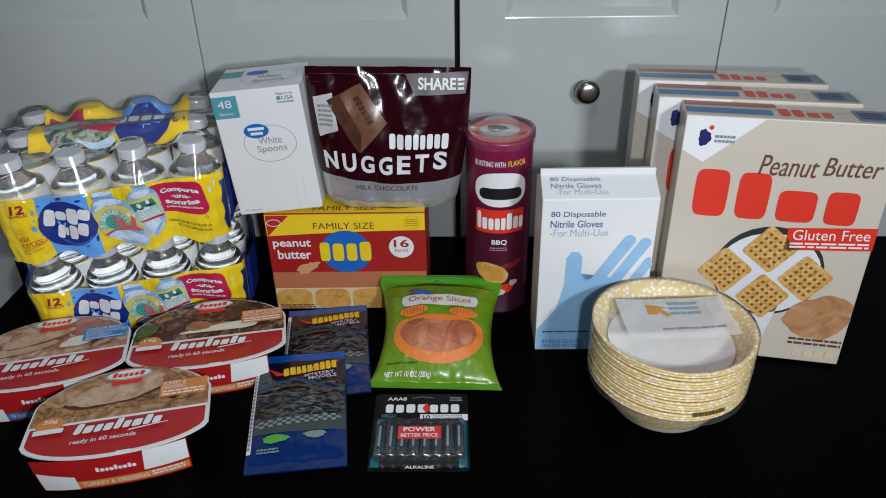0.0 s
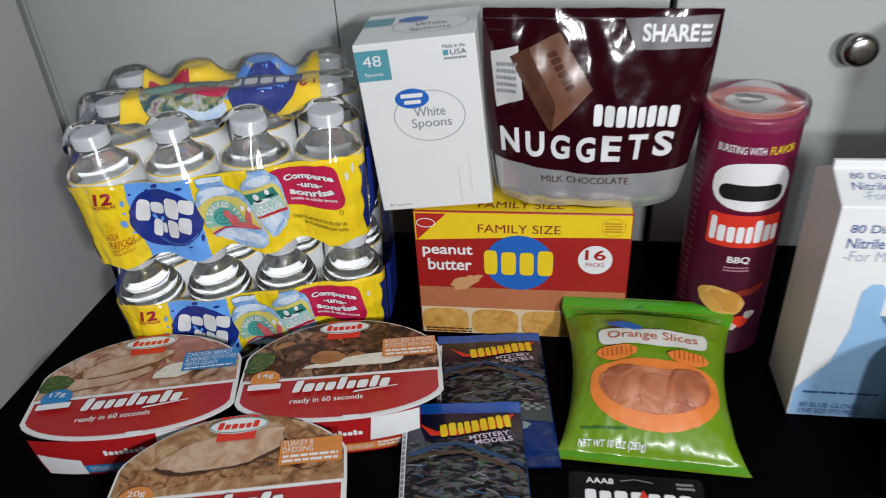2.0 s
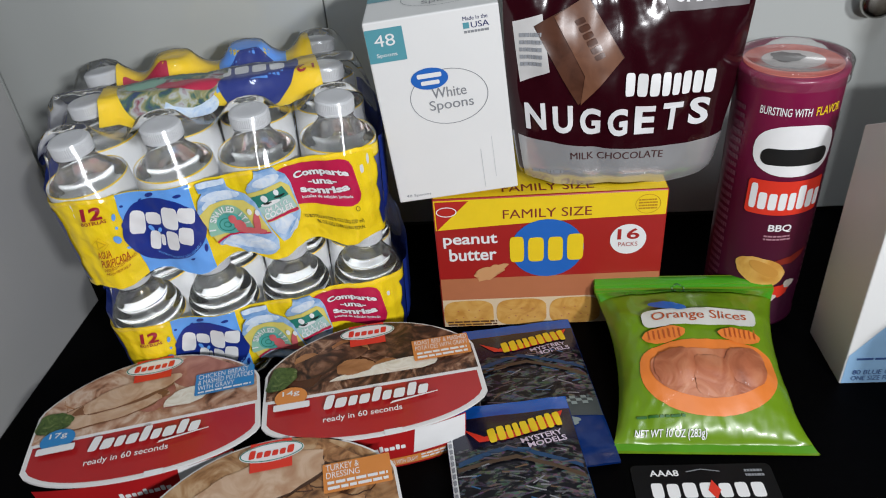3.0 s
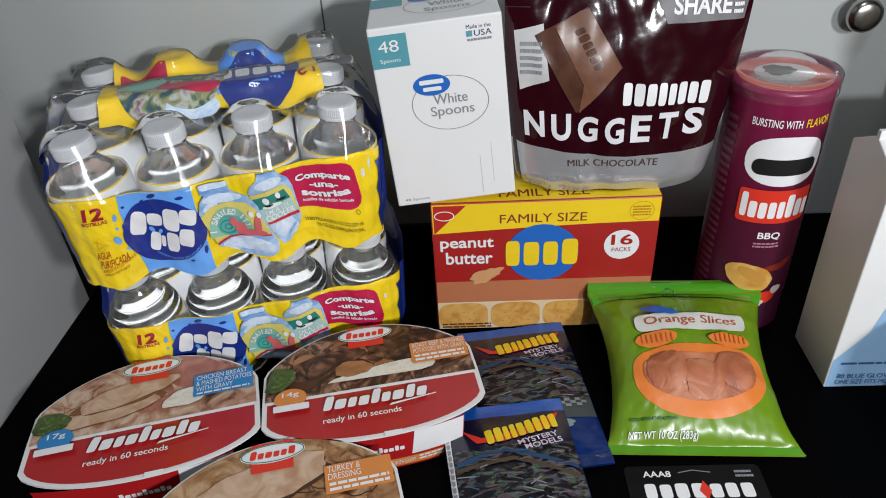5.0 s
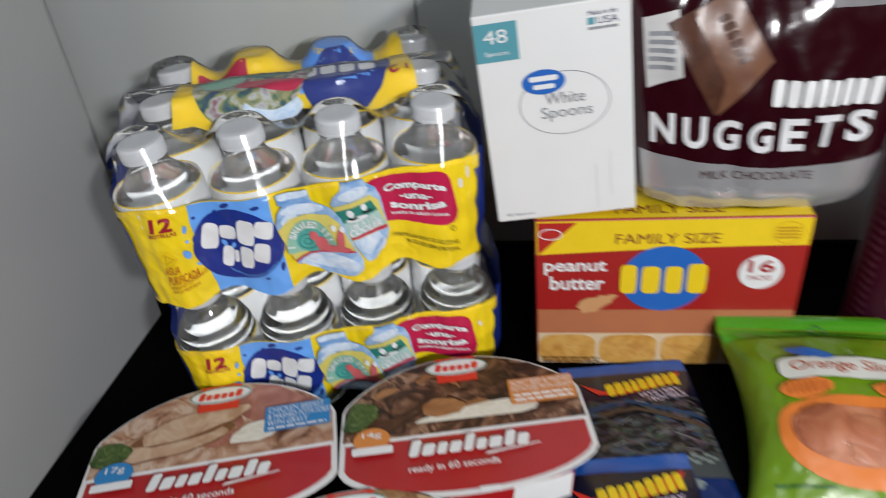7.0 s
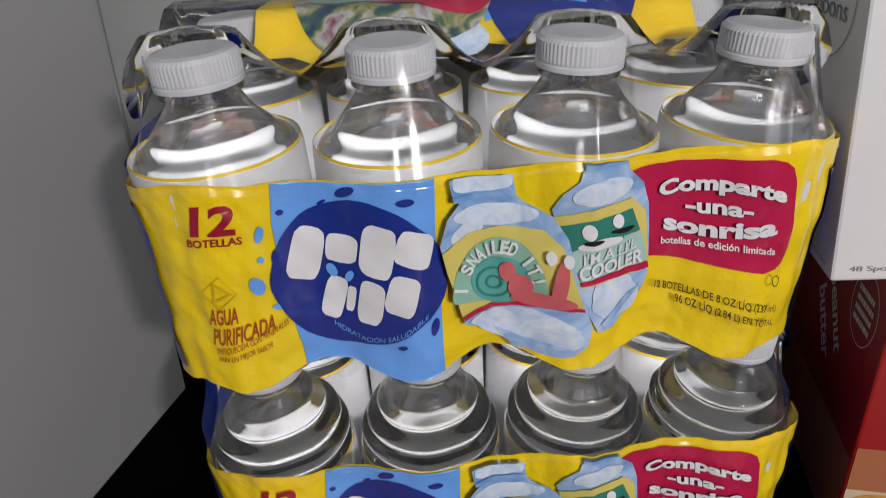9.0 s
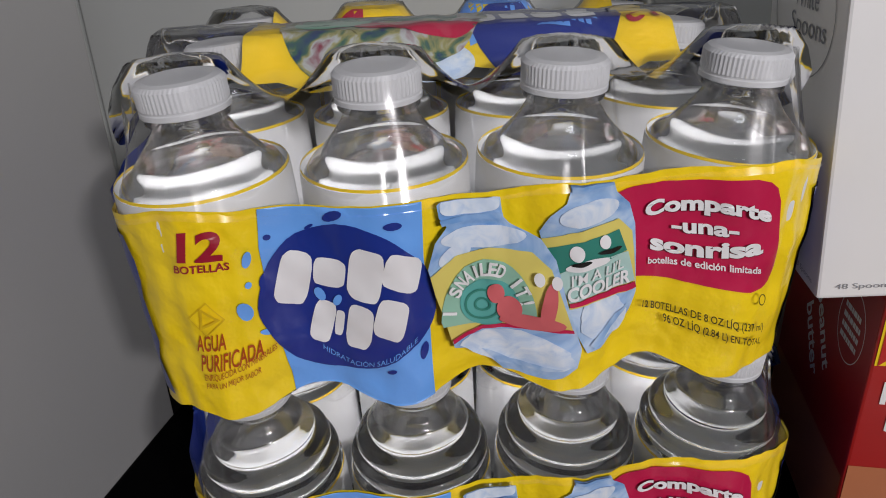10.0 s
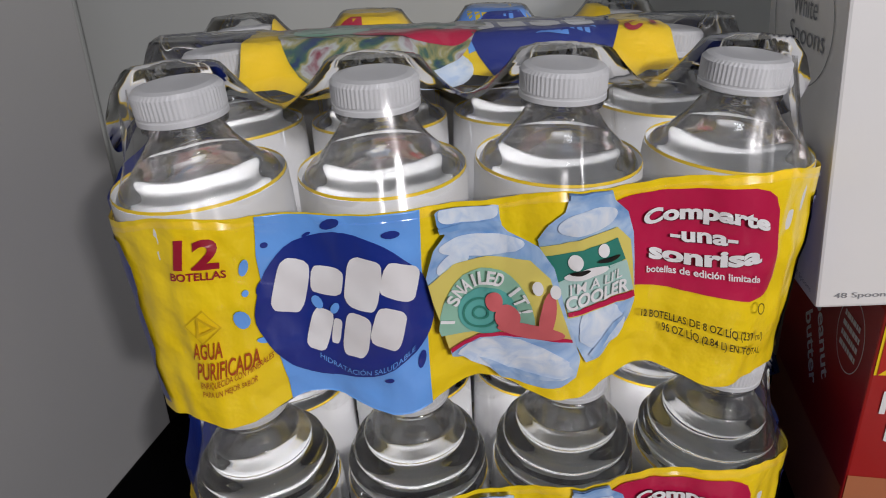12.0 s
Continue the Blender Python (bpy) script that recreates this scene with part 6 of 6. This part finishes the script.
base = mesh_of(lathe([(0.0005, 0.0205), (0.0490, 0.0205), (0.0535, 0.0213), (0.0575, 0.0240)], 48, False), "bowl_inside", M_PAPER, True)
foot = mesh_of(lathe([(0.0005, 0.0004), (0.0425, 0.0004), (0.0445, 0.0002), (0.0480, 0.0035), (0.0530, 0.0120)], 48, False), "bowl_base", M_PAPER, True)
N = 17
for i in range(N):
    b = new("bowl", wall)
    b.parent = bowls
    b.location = (0.0006 * math.sin(i * 2.3), 0.0006 * math.cos(i * 1.7), 0.0033 * i)
    b.rotation_euler = (0, 0, 0.9 * i)
    if i == N - 1:
        c = new("bowl_inside", base)
        c.parent = b
    if i == 0:
        c = new("bowl_base", foot)
        c.parent = b
        c.scale = (1.006, 1.006, 1)
        c.location = (0, 0, -0.0002)
        b.location.z = 0.0004
TOPZ = 0.0033 * (N - 1) + 0.0440
bm = sheet(lambda a, b: Vector(((RB + 0.0012 + 0.0007 * noise.noise((6 * math.cos(6.2832 * a), 6 * math.sin(6.2832 * a), b * 6))) * math.cos(6.2832 * a), (RB + 0.0012 + 0.0007 * noise.noise((6 * math.cos(6.2832 * a), 6 * math.sin(6.2832 * a), b * 6))) * math.sin(6.2832 * a), 0.038 + b * (TOPZ - 0.037))), 96, 12)
part("wrap_side", bm, film("thin_bowl_wrap", 0.05, 0.10, 0.5, 60), bowls, "clear crinkled wrap", True).visible_shadow = False
sag = lambda x, y: TOPZ + 0.0012 - 0.004 * (1 - (x * x + y * y) / RB ** 2) + 0.0006 * noise.noise((x * 70, y * 25, 0))
part("wrap_top", sheet(lambda a, b: Vector((RB * b * math.cos(6.2832 * a), RB * b * math.sin(6.2832 * a), sag(RB * b * math.cos(6.2832 * a), RB * b * math.sin(6.2832 * a)))), 72, 20), MATS["thin_bowl_wrap"], bowls, "clear crinkled wrap", True).visible_shadow = False
bt = lambda u, v, k: Vector((u, v, sag(u, v) + 0.0003 + STEP * k))
LAB = film("printed_wrap_label", 0.45, 0.12, 0.2, 60)
decal(bowls, "wrap_label", [turned([rect(-0.046, -0.022, 0.056, 0.038)], 0, 0, 3)[0]], LAB, bt, 1, 0.008, "milky printed label film")
decal(bowls, "logo", turned([[(-0.020, 0.014), (-0.010, 0.014), (-0.010, 0.019), (-0.002, 0.010), (0.002, 0.014), (-0.006, 0.023), (0.001, 0.025), (-0.019, 0.030)]], 0, 0, 3), ink("arrow_tan", (0.55, 0.28, 0.05)), bt, 2, 0.008, "plain tan arrow shape")
decal(bowls, "small_print", turned(bars(0.002, 0.012, 0.030, 0.034, 3, 6), 0, 0, 3), ink("label_blue", (0.20, 0.32, 0.40)), bt, 2, 0.008)
decal(bowls, "small_print", turned(bars(-0.012, -0.010, 0.046, -0.005, 1, 6), 0, 0, 3), GREY, bt, 2, 0.008)
decal(bowls, "small_print", turned([rect(0.038, 0.016, 0.050, 0.033)], 0, 0, 3), ink("label_pale", (0.55, 0.58, 0.58)), bt, 2, 0.008)
cw = lambda u, v, k: Vector(((RB + 0.0022 + STEP * k) * math.sin(u / RB), -(RB + 0.0022 + STEP * k) * math.cos(u / RB), v))
decal(bowls, "date_stamp", bars(0.004, 0.050, 0.034, 0.0555, 1, 9, 0.8), ink("stamp_olive", (0.12, 0.09, 0.02)), cw, 1, 0.006)
